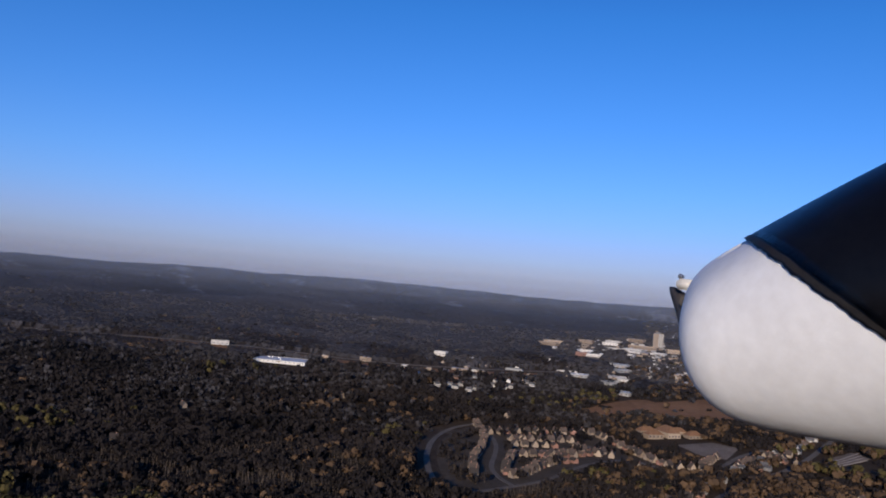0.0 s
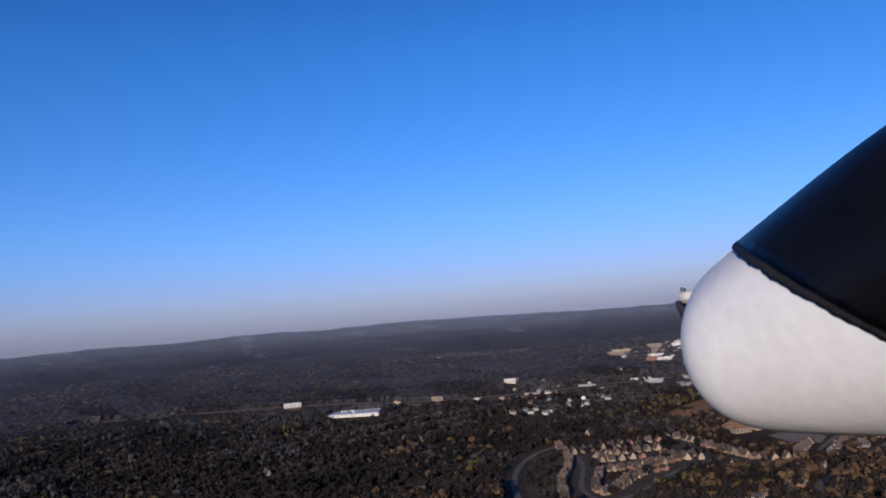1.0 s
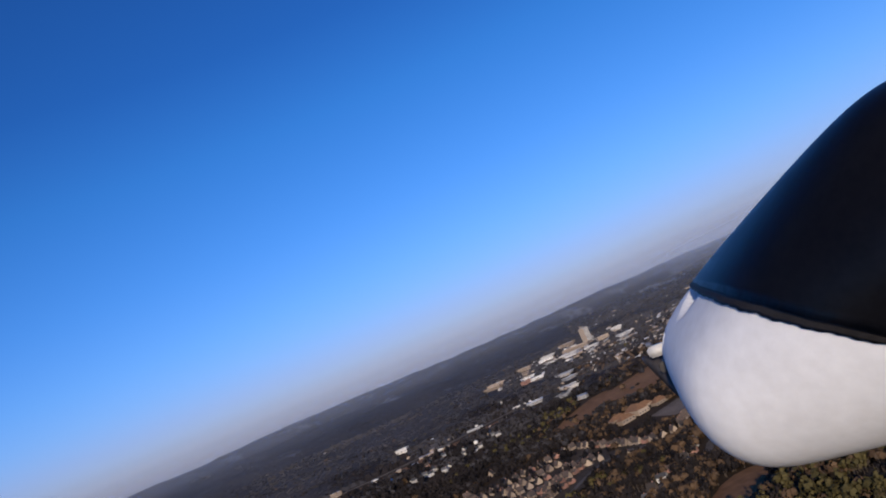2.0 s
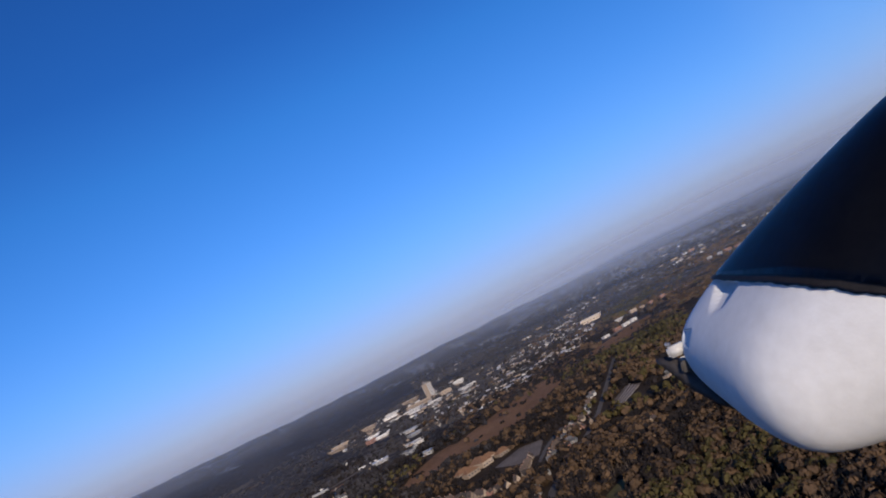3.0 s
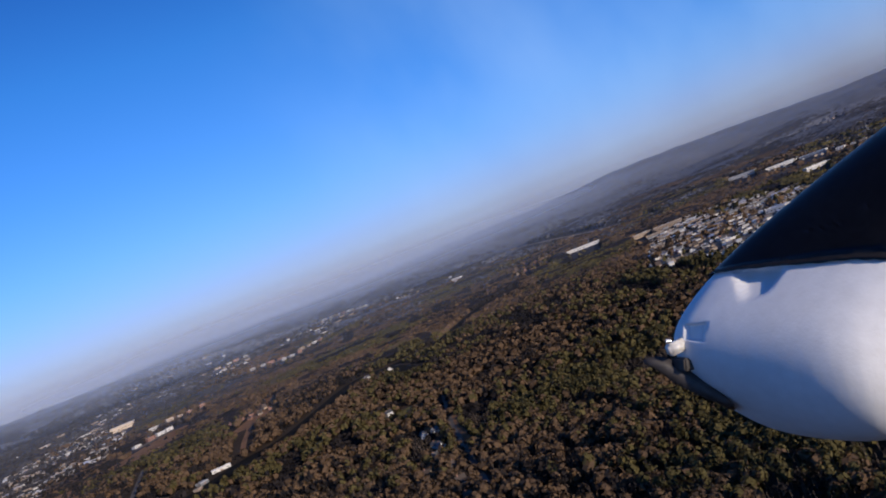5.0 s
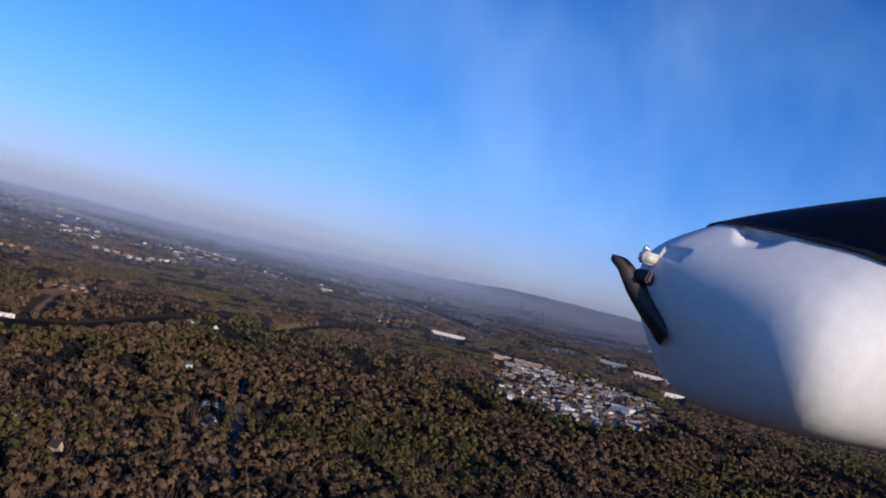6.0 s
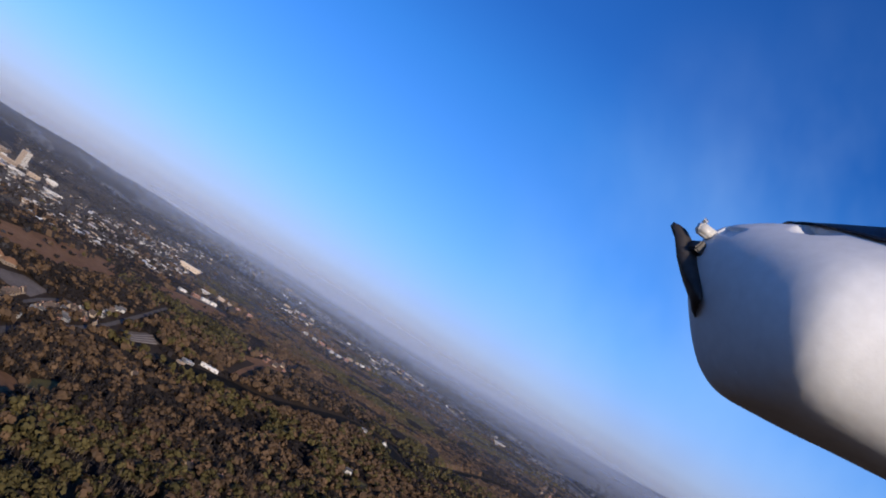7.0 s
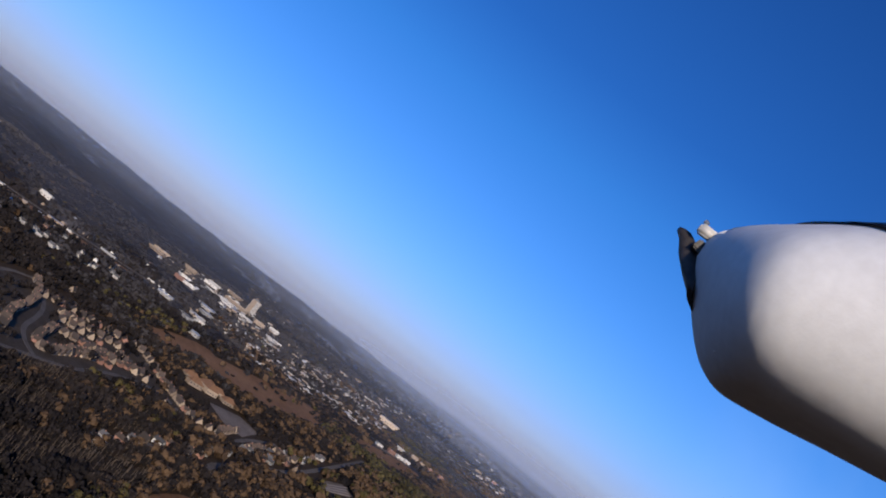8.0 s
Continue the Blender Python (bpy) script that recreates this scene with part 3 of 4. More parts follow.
HOUSES = {
    "tan": house("tan-sided house with brown shingle gable roof", WALLS["tan"], ROOFS["brown"], 9.0, 7.6, 3.8, 9.2),
    "white": house("white-sided house with grey shingle gable roof", WALLS["white"], ROOFS["grey"], 11, 8, 4.8, 7.8, True),
    "grey": house("grey-sided house with dark shingle gable roof", WALLS["grey"], ROOFS["grey"], 8.6, 7, 4.0, 7.0),
    "red": house("red brick house with brown shingle gable roof", WALLS["red"], ROOFS["brown"], 9, 7, 3.8, 6.8),
    "pale": house("white house with pale roof among trees", WALLS["white"], ROOFS["white"], 10, 7.5, 4.0, 6.4),
}
FIRST = {k: False for k in HOUSES}
PLACED = []


def put_house(kind, x, y, turn, group, lawn=0.07):
    m = pose(x, y, gz(x, y) + 0.1, 0, 0, turn)
    if not FIRST[kind]:
        FIRST[kind] = True
        ob = HOUSES[kind]
        ob.matrix_basis = m
    else:
        ob = copy_thing(HOUSES[kind], m)
    tagged(ob, group=group)
    CLEAR.append(("dot", np.array([(x, y)]), 8.0))
    r = math.hypot(x, y)  # trees are cleared toward the camera, so that the house shows
    ux, uy, front = x / r, y / r, min(190.0, lawn * r)
    CLEAR.append(("area", np.array([(x - uy * 7, y + ux * 7), (x + uy * 7, y - ux * 7),
                                    (x + uy * 7 - ux * front, y - ux * 7 - uy * front), (x - uy * 7 - ux * front, y + ux * 7 - uy * front)]), 0.0))
    PLACED.append((x, y))
    return ob


rng = random.Random(4)


def house_row(points, step, kinds, group, jitter=1.5, side=0.0):
    pts = dense(smooth_line(points), 1.0)
    travelled, last = step, pts[0]
    for i, (x, y) in enumerate(pts):
        travelled += math.hypot(x - last[0], y - last[1])
        last = (x, y)
        if travelled < step:
            continue
        travelled = 0
        x1, y1 = pts[min(i + 3, len(pts) - 1)]
        x0, y0 = pts[max(i - 3, 0)]
        turn = math.degrees(math.atan2(y1 - y0, x1 - x0))
        d = Vector((y0 - y1, x1 - x0)).normalized() * side if side else Vector((0, 0))
        put_house(rng.choice(kinds), x + d.x + rng.uniform(-jitter, jitter), y + d.y + rng.uniform(-jitter, jitter),
                  turn + rng.choice((90, 90, 270, 90, 0)) + rng.uniform(-8, 8), group, 0.012)


ESTATE = "houses of the estate"
TANS = ["tan", "tan", "tan", "tan", "red"]
house_row([(68, 1258), (77, 1187), (72, 1109), (60, 1037), (51, 988), (53, 918)], 14, TANS, ESTATE, 0.8)
house_row([(106, 1066), (98, 1015), (86, 954), (97, 934)], 14, TANS, ESTATE, 0.8)
house_row([(86, 1207), (159, 1235), (238, 1256)], 14, TANS, ESTATE, 0.8)
house_row([(114, 1130), (149, 1139), (176, 1144)], 14, TANS, ESTATE, 0.8)
house_row([(117, 1164), (146, 1183)], 14, TANS, ESTATE, 0.8)
house_row([(106, 1055), (149, 1078), (183, 1094)], 14, TANS, ESTATE, 0.8)
house_row([(198, 1143), (218, 1107), (247, 1102)], 14, TANS, ESTATE, 0.8)
house_row([(246, 1237), (270, 1175), (281, 1125), (294, 1088), (308, 1061), (345, 1067)], 14, TANS, ESTATE, 0.8)
house_row([(352, 1093), (394, 1161)], 14, TANS, ESTATE, 0.8)
house_row([(109, 950), (137, 1006), (168, 1063)], 14, TANS, ESTATE, 0.8)
house_row([(392, 1090), (436, 1149)], 14, TANS, ESTATE, 0.8)
house_row([(466, 1179), (478, 1155), (496, 1148)], 14, TANS, ESTATE, 0.8)
house_row([(242, 1045), (264, 1035)], 16, TANS, ESTATE, 1.2)
house_row([(112, 1172), (150, 1180), (200, 1192)], 14, TANS, ESTATE, 0.8)
house_row([(150, 1062), (190, 1088), (232, 1128)], 14, TANS, ESTATE, 0.8)
house_row([(128, 1000), (150, 1030), (186, 1052)], 14, TANS, ESTATE, 0.8)
WHITES = "white houses on the rise"
for x, y in ((8, 1567), (31, 1579), (53, 1591), (66, 1538), (113, 1610), (133, 1596), (146, 1612), (84, 1780), (192, 1650), (273, 2055), (40, 1560), (76, 1560)):
    put_house("white", x, y, rng.uniform(-40, 40), WHITES)
WOODED = "houses in the woods"
for x, y in ((841, 931), (710, 720), (700, 732), (645, 656), (652, 668), (574, 578), (532, 533), (492, 491), (476, 677), (428, 601), (442, 680), (486, 953),
             (560, 600), (618, 640), (-145, 1376), (-347, 1198), (-348, 949), (-170, 1390), (120, 1330), (1080, 1215), (1110, 1180)):
    put_house("white" if y > 640 and x > 600 else rng.choice(("tan", "grey", "tan")), x, y, rng.uniform(0, 180), WOODED, 0.035)
SCHOOL_ROAD = "houses along the school road"
house_row([(424, 1100), (470, 1150), (530, 1230), (590, 1310)], 17, ["tan", "tan", "grey", "red", "white"], SCHOOL_ROAD, 6)
house_row([(390, 1080), (440, 1140), (500, 1215)], 19, ["tan", "grey", "red", "tan"], SCHOOL_ROAD, 6)
house_row([(174, 738), (227, 826), (300, 900), (360, 1000)], 26, ["tan", "white", "red"], SCHOOL_ROAD, 6, 16)
for x, y in ((945, 1490), (968, 1482), (990, 1478), (1020, 1470), (1042, 1460), (962, 1445), (985, 1440), (1008, 1436)):
    put_house(rng.choice(("tan", "red")), x, y, rng.uniform(0, 180), "houses by the bare slope", 0.05)
for x, y in ((1905, 1400), (1940, 1425), (1985, 1420), (1970, 1375), (2010, 1362), (1885, 1358), (1925, 1380), (1850, 1362), (2030, 1395)):
    put_house(rng.choice(("tan", "red")), x, y, rng.uniform(0, 180), "orange brick houses below the ridge", 0.075)


def inside(px, py, poly):
    poly = np.asarray(poly)
    res = np.zeros(np.shape(px), bool)
    for (x0, y0), (x1, y1) in zip(poly, np.roll(poly, -1, 0)):
        res ^= ((y0 > py) != (y1 > py)) & (px < (x1 - x0) * (py - y0) / (y1 - y0 + 1e-9) + x0)
    return res


RESIDENTIAL = [(416, 1860), (470, 2020), (640, 2200), (1000, 2450), (1180, 2500), (1130, 2250), (930, 1900), (680, 1790), (542, 1740)]
EAST_TOWN = [(1419, 760), (1370, 579), (1500, 480), (1700, 500), (1900, 600), (2000, 800), (1920, 960), (1736, 900), (1560, 830)]
CENTRE = [(300, 2440), (330, 2150), (450, 2000), (800, 2300), (860, 2500), (620, 2680)]
TOWN_WEST = [(-60, 1900), (-40, 1650), (230, 1640), (300, 1820), (420, 1760), (440, 1900), (250, 2020)]


def lots(poly, across, along, turn, chance, seed):
    r = random.Random(seed)
    p = np.array(poly)
    c, s = math.cos(radians(turn)), math.sin(radians(turn))
    cx, cy = p.mean(0)
    reach = np.abs(p - (cx, cy)).max() * 1.5
    out = []
    i = -reach
    while i < reach:
        j = -reach
        while j < reach:
            x, y = cx + i * c - j * s + r.uniform(-10, 10), cy + i * s + j * c + r.uniform(-10, 10)
            if inside(x, y, poly) and r.random() < chance:
                out.append((x, y, turn + r.choice((0, 90)) + r.uniform(-18, 18)))
            j += along
        i += across
    return out


# ---- larger buildings ----
def building(x, y, length, depth, height, turn, wall, roof, label, units=3, bays=6):
    root = new("commercial_building")
    root.matrix_world = pose(x, y, gz(x, y), 0, 0, turn)
    tagged(root, label, "building", "commercial buildings")
    L, D = length / 2, depth / 2
    bm = bmesh.new()
    box(bm, -L, L, -D, D, -3.0, height)
    body = part("wall", bm, wall, root)
    bm = bmesh.new()
    box(bm, -L + 0.4, L - 0.4, -D + 0.4, D - 0.4, height + 0.004, height + 0.25)
    roof_part = part("roof", bm, roof, root)
    bm = bmesh.new()
    for a in ((-L - 0.1, L + 0.1, -D - 0.1, -D + 0.4), (-L - 0.1, L + 0.1, D - 0.4, D + 0.1), (-L - 0.1, -L + 0.4, -D + 0.4, D - 0.4), (L - 0.4, L + 0.1, -D + 0.4, D - 0.4)):
        box(bm, *a, height - 0.2, height + 0.8)
    part("parapet", bm, wall, root)
    r = random.Random(int(x * 7 + y))
    for _ in range(units):
        bm = bmesh.new()
        ux, uy, us = r.uniform(-L * 0.7, L * 0.7), r.uniform(-D * 0.5, D * 0.5), r.uniform(1.2, 2.2)
        box(bm, ux - us, ux + us, uy - 1.1, uy + 1.1, height + 0.25, height + 1.9)
        part("roof_unit", bm, METAL, roof_part)
    bm = bmesh.new()
    pw = length / bays * 0.4
    box(bm, -pw / 2, pw / 2, -0.12, 0.05, 0, min(1.6, height * 0.3))
    pane = part("window", bm, PANE, root)
    first = True
    for s, turned in ((-1, 0), (1, 180)):
        for i in range(bays):
            o = pane if first else pane.copy()
            if not first:
                scene.collection.objects.link(o)
            first = False
            o.location = (-L + (i + 0.5) * length / bays, s * D, height * 0.32)
            o.rotation_euler = (0, 0, radians(turned))
    bm = bmesh.new()
    box(bm, -1.4, 1.4, -D - 0.22, -D - 0.02, -0.3, 2.4)
    part("door", bm, DOOR_PAINT, root)
    CLEAR.append(("dot", np.array([(x, y)]), max(length, depth) * 0.5 + 6))
    r = math.hypot(x, y)  # trees are cleared toward the camera, so that the building shows
    ux, uy, half = x / r, y / r, length * 0.45
    front = min(190.0, 0.075 * r)
    CLEAR.append(("area", np.array([(x - uy * half, y + ux * half), (x + uy * half, y - ux * half),
                                    (x + uy * half - ux * front, y - ux * half - uy * front), (x - uy * half - ux * front, y + ux * half - uy * front)]), 0.0))
    return root


KINDS = {
    "white_roof": (WALLS["white"], ROOFS["white"], "long low building with a white membrane roof"),
    "facade": (WALLS["white"], ROOFS["grey"], "white building with a columned front beside the main road"),
    "redroof": (WALLS["tan"], ROOFS["orange"], "small tan building with an orange roof"),
    "white": (WALLS["white"], ROOFS["white"], "white flat-roofed building among trees"),
    "tan": (WALLS["tan"], ROOFS["tan"], "tan masonry building with a flat gravel roof"),
    "red": (WALLS["red"], ROOFS["tan"], "red brick building with a flat roof"),
    "blue_roof": (WALLS["grey"], ROOFS["blue"], "low building with a blue-grey metal roof"),
    "grey_roof": (WALLS["grey"], ROOFS["grey"], "grey low building with a dark roof"),
    "cream": (WALLS["cream"], ROOFS["white"], "large cream-walled hall with a pale flat roof"),
    "tan_strip": (WALLS["tan"], ROOFS["tan"], "long tan row of shops beside a road"),
}
WESTERN = [
    (-300, 1690, 111, 58, 5, -3, "white_roof"), (-467, 1843, 40, 18, 11, 19, "facade"), (-146, 1796, 24, 12, 10, -50, "redroof"),
    (13, 1971, 31, 16, 13, -23, "white"), (-60, 1760, 18, 12, 6, 12, "white"), (-230, 1790, 16, 10, 6, -8, "tan"),
]
CENTRAL = [
    (329, 2412, 58, 20, 10, 1, "tan"), (439, 2501, 50, 22, 12, -31, "tan"), (530, 2549, 50, 20, 10, -33, "white"),
    (372, 2175, 26, 18, 12, 31, "red"), (403, 2178, 40, 18, 7, -12, "white_roof"), (552, 2381, 59, 25, 8, -31, "white_roof"),
    (443, 2026, 50, 25, 8, -40, "blue_roof"), (314, 1837, 42, 25, 7, -12, "blue_roof"), (360, 1759, 35, 20, 7, -62, "grey_roof"),
    (406, 1813, 24, 14, 6, -28, "white"), (368, 1634, 33, 20, 8, -42, "blue_roof"),
]
DOWNTOWN = [
    (594, 2440, 90, 25, 13, -32, "tan"), (509, 2504, 48, 22, 9, -6, "white_roof"), (664, 2391, 38, 20, 13, 3, "tan"),
    (727, 2437, 36, 18, 14, -19, "white"), (698, 2288, 50, 20, 6, 12, "white_roof"), (611, 2326, 37, 16, 8, -39, "white"),
    (310, 2350, 59, 18, 10, -40, "tan"), (398, 2265, 48, 25, 6, -15, "white_roof"), (431, 1950, 34, 20, 7, 17, "blue_roof"),
    (393, 1850, 40, 22, 5, -50, "white_roof"), (614, 2619, 61, 20, 11, -46, "tan"),
]
EASTERN = [
    (1119, 2255, 70, 40, 15, -33, "cream"), (1034, 1939, 32, 20, 9, -37, "white"), (948, 1814, 90, 14, 7, 3, "tan_strip"),
    (1143, 1959, 120, 20, 9, -9, "tan_strip"), (712, 1192, 33, 10, 5, -29, "white_roof"), (662, 1172, 17, 11, 5, 8, "blue_roof"), (640, 1150, 12, 9, 4, 20, "tan"),
    (1556, 2021, 70, 14, 9, -9, "tan_strip"), (1692, 2082, 120, 14, 9, 7, "tan_strip"), (1529, 2110, 104, 14, 9, -50, "tan_strip"),
    (2075, 2330, 180, 14, 10, -69, "tan_strip"), (1693, 2521, 123, 10, 6, -23, "tan_strip"),
]
RIDGE_FOOT = [
    (2177, 1844, 40, 18, 14, -78, "white"), (1975, 1215, 101, 16, 9, -62, "white"), (1873, 984, 52, 22, 11, -52, "tan"),
    (1888, 920, 78, 24, 13, -64, "tan"), (1873, 852, 24, 18, 8, -83, "white_roof"), (1655, 580, 45, 24, 9, -96, "white_roof"),
    (2416, 906, 85, 16, 10, -89, "white_roof"), (2369, 783, 85, 16, 10, -71, "white_roof"), (2362, 690, 80, 16, 10, -98, "white_roof"),
    (2095, 615, 65, 20, 10, -51, "white_roof"), (2291, 560, 108, 14, 8, -92, "tan_strip"),
]
for group in (WESTERN, CENTRAL, DOWNTOWN, EASTERN, RIDGE_FOOT):
    for x, y, length, depth, height, turn, kind in group:
        wall, roof, label = KINDS[kind]
        if kind == "tan_strip":  # a row of small shops along a bare strip
            r, run = random.Random(int(x)), -length / 2
            c, sn = math.cos(radians(turn)), math.sin(radians(turn))
            ribbon("bare_strip", [(x - c * length * 0.6 + sn * 14, y - sn * length * 0.6 - c * 14), (x + sn * 14, y - c * 14), (x + c * length * 0.6 + sn * 14, y + sn * length * 0.6 - c * 14)],
                   18, YARDS, "bare tan ground along a row of shops", "ground", keep=30)
            while run < length / 2:
                w = r.uniform(10, 24)
                wall, roof, label = KINDS[r.choice(("white", "tan", "white_roof", "red", "grey_roof"))]
                building(x + c * (run + w / 2), y + sn * (run + w / 2), w, r.uniform(9, 13), r.uniform(4.5, 7), turn, wall, roof, label, units=1, bays=3)
                run += w + r.uniform(4, 22)
            continue
        building(x, y, length * 0.92, depth * (1.2 if "roof" in kind else 1.0), height * 0.72, turn, wall, roof, label, units=2 + int(length > 50) * 2, bays=max(3, int(length / 9)))


def tower(x, y, turn):
    root = new("tower_block")
    root.matrix_world = pose(x, y, gz(x, y), 0, 0, turn)
    tagged(root, "tan concrete tower block with vertical window bays", "building")
    W, D, H, floors = 9.5, 10.0, 44.0, 13
    bm = bmesh.new()
    box(bm, -W, W, -D, D, -4, H)
    part("wall", bm, WALLS["tan"], root)
    bm = bmesh.new()
    box(bm, -W - 0.5, W + 0.5, -D - 0.5, D + 0.5, H, H + 1.2)
    cap = part("roof", bm, ROOFS["tan"], root)
    bm = bmesh.new()
    box(bm, -6, 5, -5, 5, H + 1.2, H + 5.0)
    part("plant_room", bm, WALLS["grey"], cap)
    bm = bmesh.new()
    box(bm, -0.7, 0.7, -0.9, 0.0, -2, H)
    pier = part("pier", bm, WALLS["white"], root)
    spots = [(-W + 0.7 + i * (2 * W - 1.4) / 6, s) for i in range(7) for s in (-1, 1)]
    for i, (px, s) in enumerate(spots):
        o = pier if not i else pier.copy()
        if i:
            scene.collection.objects.link(o)
        o.location, o.rotation_euler = (px, s * D, 0), (0, 0, 0 if s < 0 else math.pi)
    bm = bmesh.new()
    box(bm, -1.5, 1.5, -0.12, 0.02, 0, 1.9)
    pane = part("window", bm, PANE, root)
    first = True
    for k in range(floors):
        for i in range(6):
            for s in (-1, 1):
                o = pane if first else pane.copy()
                if not first:
                    scene.collection.objects.link(o)
                first = False
                o.location = (-W + 0.7 + (i + 0.5) * (2 * W - 1.4) / 6, s * D, 1.5 + k * 3.15)
                o.rotation_euler = (0, 0, 0 if s < 0 else math.pi)
    CLEAR.append(("dot", np.array([(x, y)]), 26))


tower(641, 2466, 32)


def school(x, y, turn):
    root = new("school")
    root.matrix_world = pose(x, y, gz(x, y), 0, 0, turn)
    tagged(root, "sprawling school with orange-brown hipped roofs", "school")
    for i, (cx, cy, w, d, h) in enumerate(((0, 0, 22, 36, 7), (-27, 15, 28, 14, 5.5), (-33, -13, 26, 13, 5), (25, 11, 26, 14, 5.5), (35, -15, 24, 15, 5))):
        bm = bmesh.new()
        box(bm, cx - w / 2, cx + w / 2, cy - d / 2, cy + d / 2, -2, h)
        wing = part("wing", bm, WALLS["tan"], root)
        bm = bmesh.new()
        v = [bm.verts.new((cx + sx * (w / 2 + 0.8), cy + sy * (d / 2 + 0.8), h)) for sx, sy in ((-1, -1), (1, -1), (1, 1), (-1, 1))]
        if w > d:
            a, b = bm.verts.new((cx - (w - d) / 2, cy, h + d * 0.42)), bm.verts.new((cx + (w - d) / 2, cy, h + d * 0.42))
            sides = ((v[0], v[1], b, a), (v[1], v[2], b), (v[2], v[3], a, b), (v[3], v[0], a))
        else:
            a, b = bm.verts.new((cx, cy - (d - w) / 2, h + w * 0.40)), bm.verts.new((cx, cy + (d - w) / 2, h + w * 0.40))
            sides = ((v[0], v[1], a), (v[1], v[2], b, a), (v[2], v[3], b), (v[3], v[0], a, b))
        for f in sides:
            bm.faces.new(f)
        bm.faces.new(v[::-1])
        part("roof", bm, ROOFS["orange"], wing)
        for k in range(4):
            bm = bmesh.new()
            px = cx - w / 2 + (k + 0.5) * w / 4
            box(bm, px - 1.2, px + 1.2, cy - d / 2 - 0.1, cy - d / 2 + 0.05, 1, 3.2)
            part("window", bm, PANE, wing)
    CLEAR.append(("dot", np.array([(x, y)]), 48))
    CLEAR.append(("area", np.array([(x - 45, y), (x + 45, y), (x + 20, y - 110), (x - 60, y - 110)]), 0.0))


school(357, 1283, 20)

# houses of the towns: the nearer lots one by one, the far ones as one sheet of roofs
for poly, name in ((EAST_TOWN, "packed grey-brown ground between town houses"), (RESIDENTIAL, "grey-brown yards and lanes of a housing district"),
                   (CENTRE, "grey-brown paved ground of a town centre")):
    patch("town_ground", poly, YARDS, name, "ground", lift=0.15, keep=False)
town_lots = sorted(lots(EAST_TOWN, 23, 30, 22, 0.8, 1) + lots(TOWN_WEST, 34, 40, -10, 0.5, 5), key=lambda p: math.hypot(p[0], p[1]))
SINGLE = max(0, 285 - len(PLACED))
for x, y, turn in town_lots[:SINGLE]:
    put_house(rng.choice(("white", "pale", "grey", "red", "tan")), x, y, turn, "houses of the towns", 0.03)
far_lots = town_lots[SINGLE:] + lots(RESIDENTIAL, 24, 24, -32, 0.72, 2) + lots(CENTRE, 34, 34, -30, 0.6, 3)
FAR_TOWNS = ([(900, 2560), (1500, 2900), (1600, 2700), (1100, 2420)], [(1300, 2350), (1650, 2500), (1700, 2300), (1400, 2150)],
             [(600, 2900), (900, 3100), (1000, 2900), (750, 2750)], [(2350, 950), (2250, 500), (2500, 350), (2700, 700), (2560, 1000)],
             [(2050, 1560), (2250, 1650), (2350, 1450), (2150, 1350)], [(-300, 2700), (-100, 2800), (150, 2750), (-50, 2600)],
             [(2900, 1250), (3050, 700), (3200, 500), (3300, 900)], [(1750, 2350), (1950, 2500), (2100, 2250), (1850, 2150)])
SUBURBS = [(680, 2750), (830, 3450), (2000, 3050), (2350, 2500), (2700, 1900), (2300, 1750), (1900, 2250), (1300, 2500)]
far_lots += lots(EAST_TOWN, 34, 40, 22, 0.55, 9)
far_lots += lots(SUBURBS, 70, 60, -35, 0.30, 40)
for i, poly in enumerate(([(-880, 3860), (-820, 3880), (-500, 3400), (-540, 3340)], [(-290, 3350), (-280, 3390), (-190, 3380), (-200, 3330)],
                          [(-1460, 2860), (-1440, 2900), (-1370, 2890), (-1380, 2850)])):
    far_lots += lots(poly, 30, 34, 10, 0.6, 60 + i)
for i, poly in enumerate(FAR_TOWNS):
    far_lots += lots(poly, 40, 44, i * 25, 0.55, 20 + i)


def far_houses(spots):
    verts, faces, mats = [], [], []
    r = random.Random(8)
    for x, y, turn in spots:
        w, d, e, t = r.uniform(4.5, 8), r.uniform(3.5, 5), r.uniform(2.6, 4.2), r.uniform(1.6, 2.6)
        if r.random() < (0.75 if inside(x, y, EAST_TOWN) else 0.30 if math.hypot(x, y) < 2600 else 0.7):
            w, d, e, t = w * r.uniform(1.8, 3.4), d * 1.6, e * 1.1, 0.4
        c, s = math.cos(radians(turn)), math.sin(radians(turn))
        z = gz(x, y)
        k = len(verts)
        for lx, ly, lz in ((-w, -d, -1), (w, -d, -1), (w, d, -1), (-w, d, -1), (-w, -d, e), (w, -d, e), (w, d, e), (-w, d, e), (-w, 0, e + t), (w, 0, e + t)):
            verts.append((x + lx * c - ly * s, y + lx * s + ly * c, z + lz))
        wall, roof = r.choice((0, 1, 1, 2)), r.choice((3, 3, 4, 5, 5, 6))
        for f, m in (((0, 1, 5, 4), wall), ((1, 2, 6, 9, 5), wall), ((2, 3, 7, 6), wall), ((3, 0, 4, 8, 7), wall), ((4, 5, 9, 8), roof), ((6, 7, 8, 9), roof)):
            faces.append(tuple(k + i for i in f))
            mats.append(m)
        CLEAR.append(("dot", np.array([(x, y)]), 9.0))
    ob = from_arrays("distant_houses", verts, faces, WALLS["white"])
    for m in (WALLS["tan"], WALLS["grey"], ROOFS["grey"], ROOFS["white"], ROOFS["brown"], ROOFS["tan"]):
        ob.data.materials.append(m)
    ob.data.polygons.foreach_set("material_index", mats)
    return tagged(ob, "distant pale and grey houses of a spread-out town", "houses")


far_houses(far_lots)
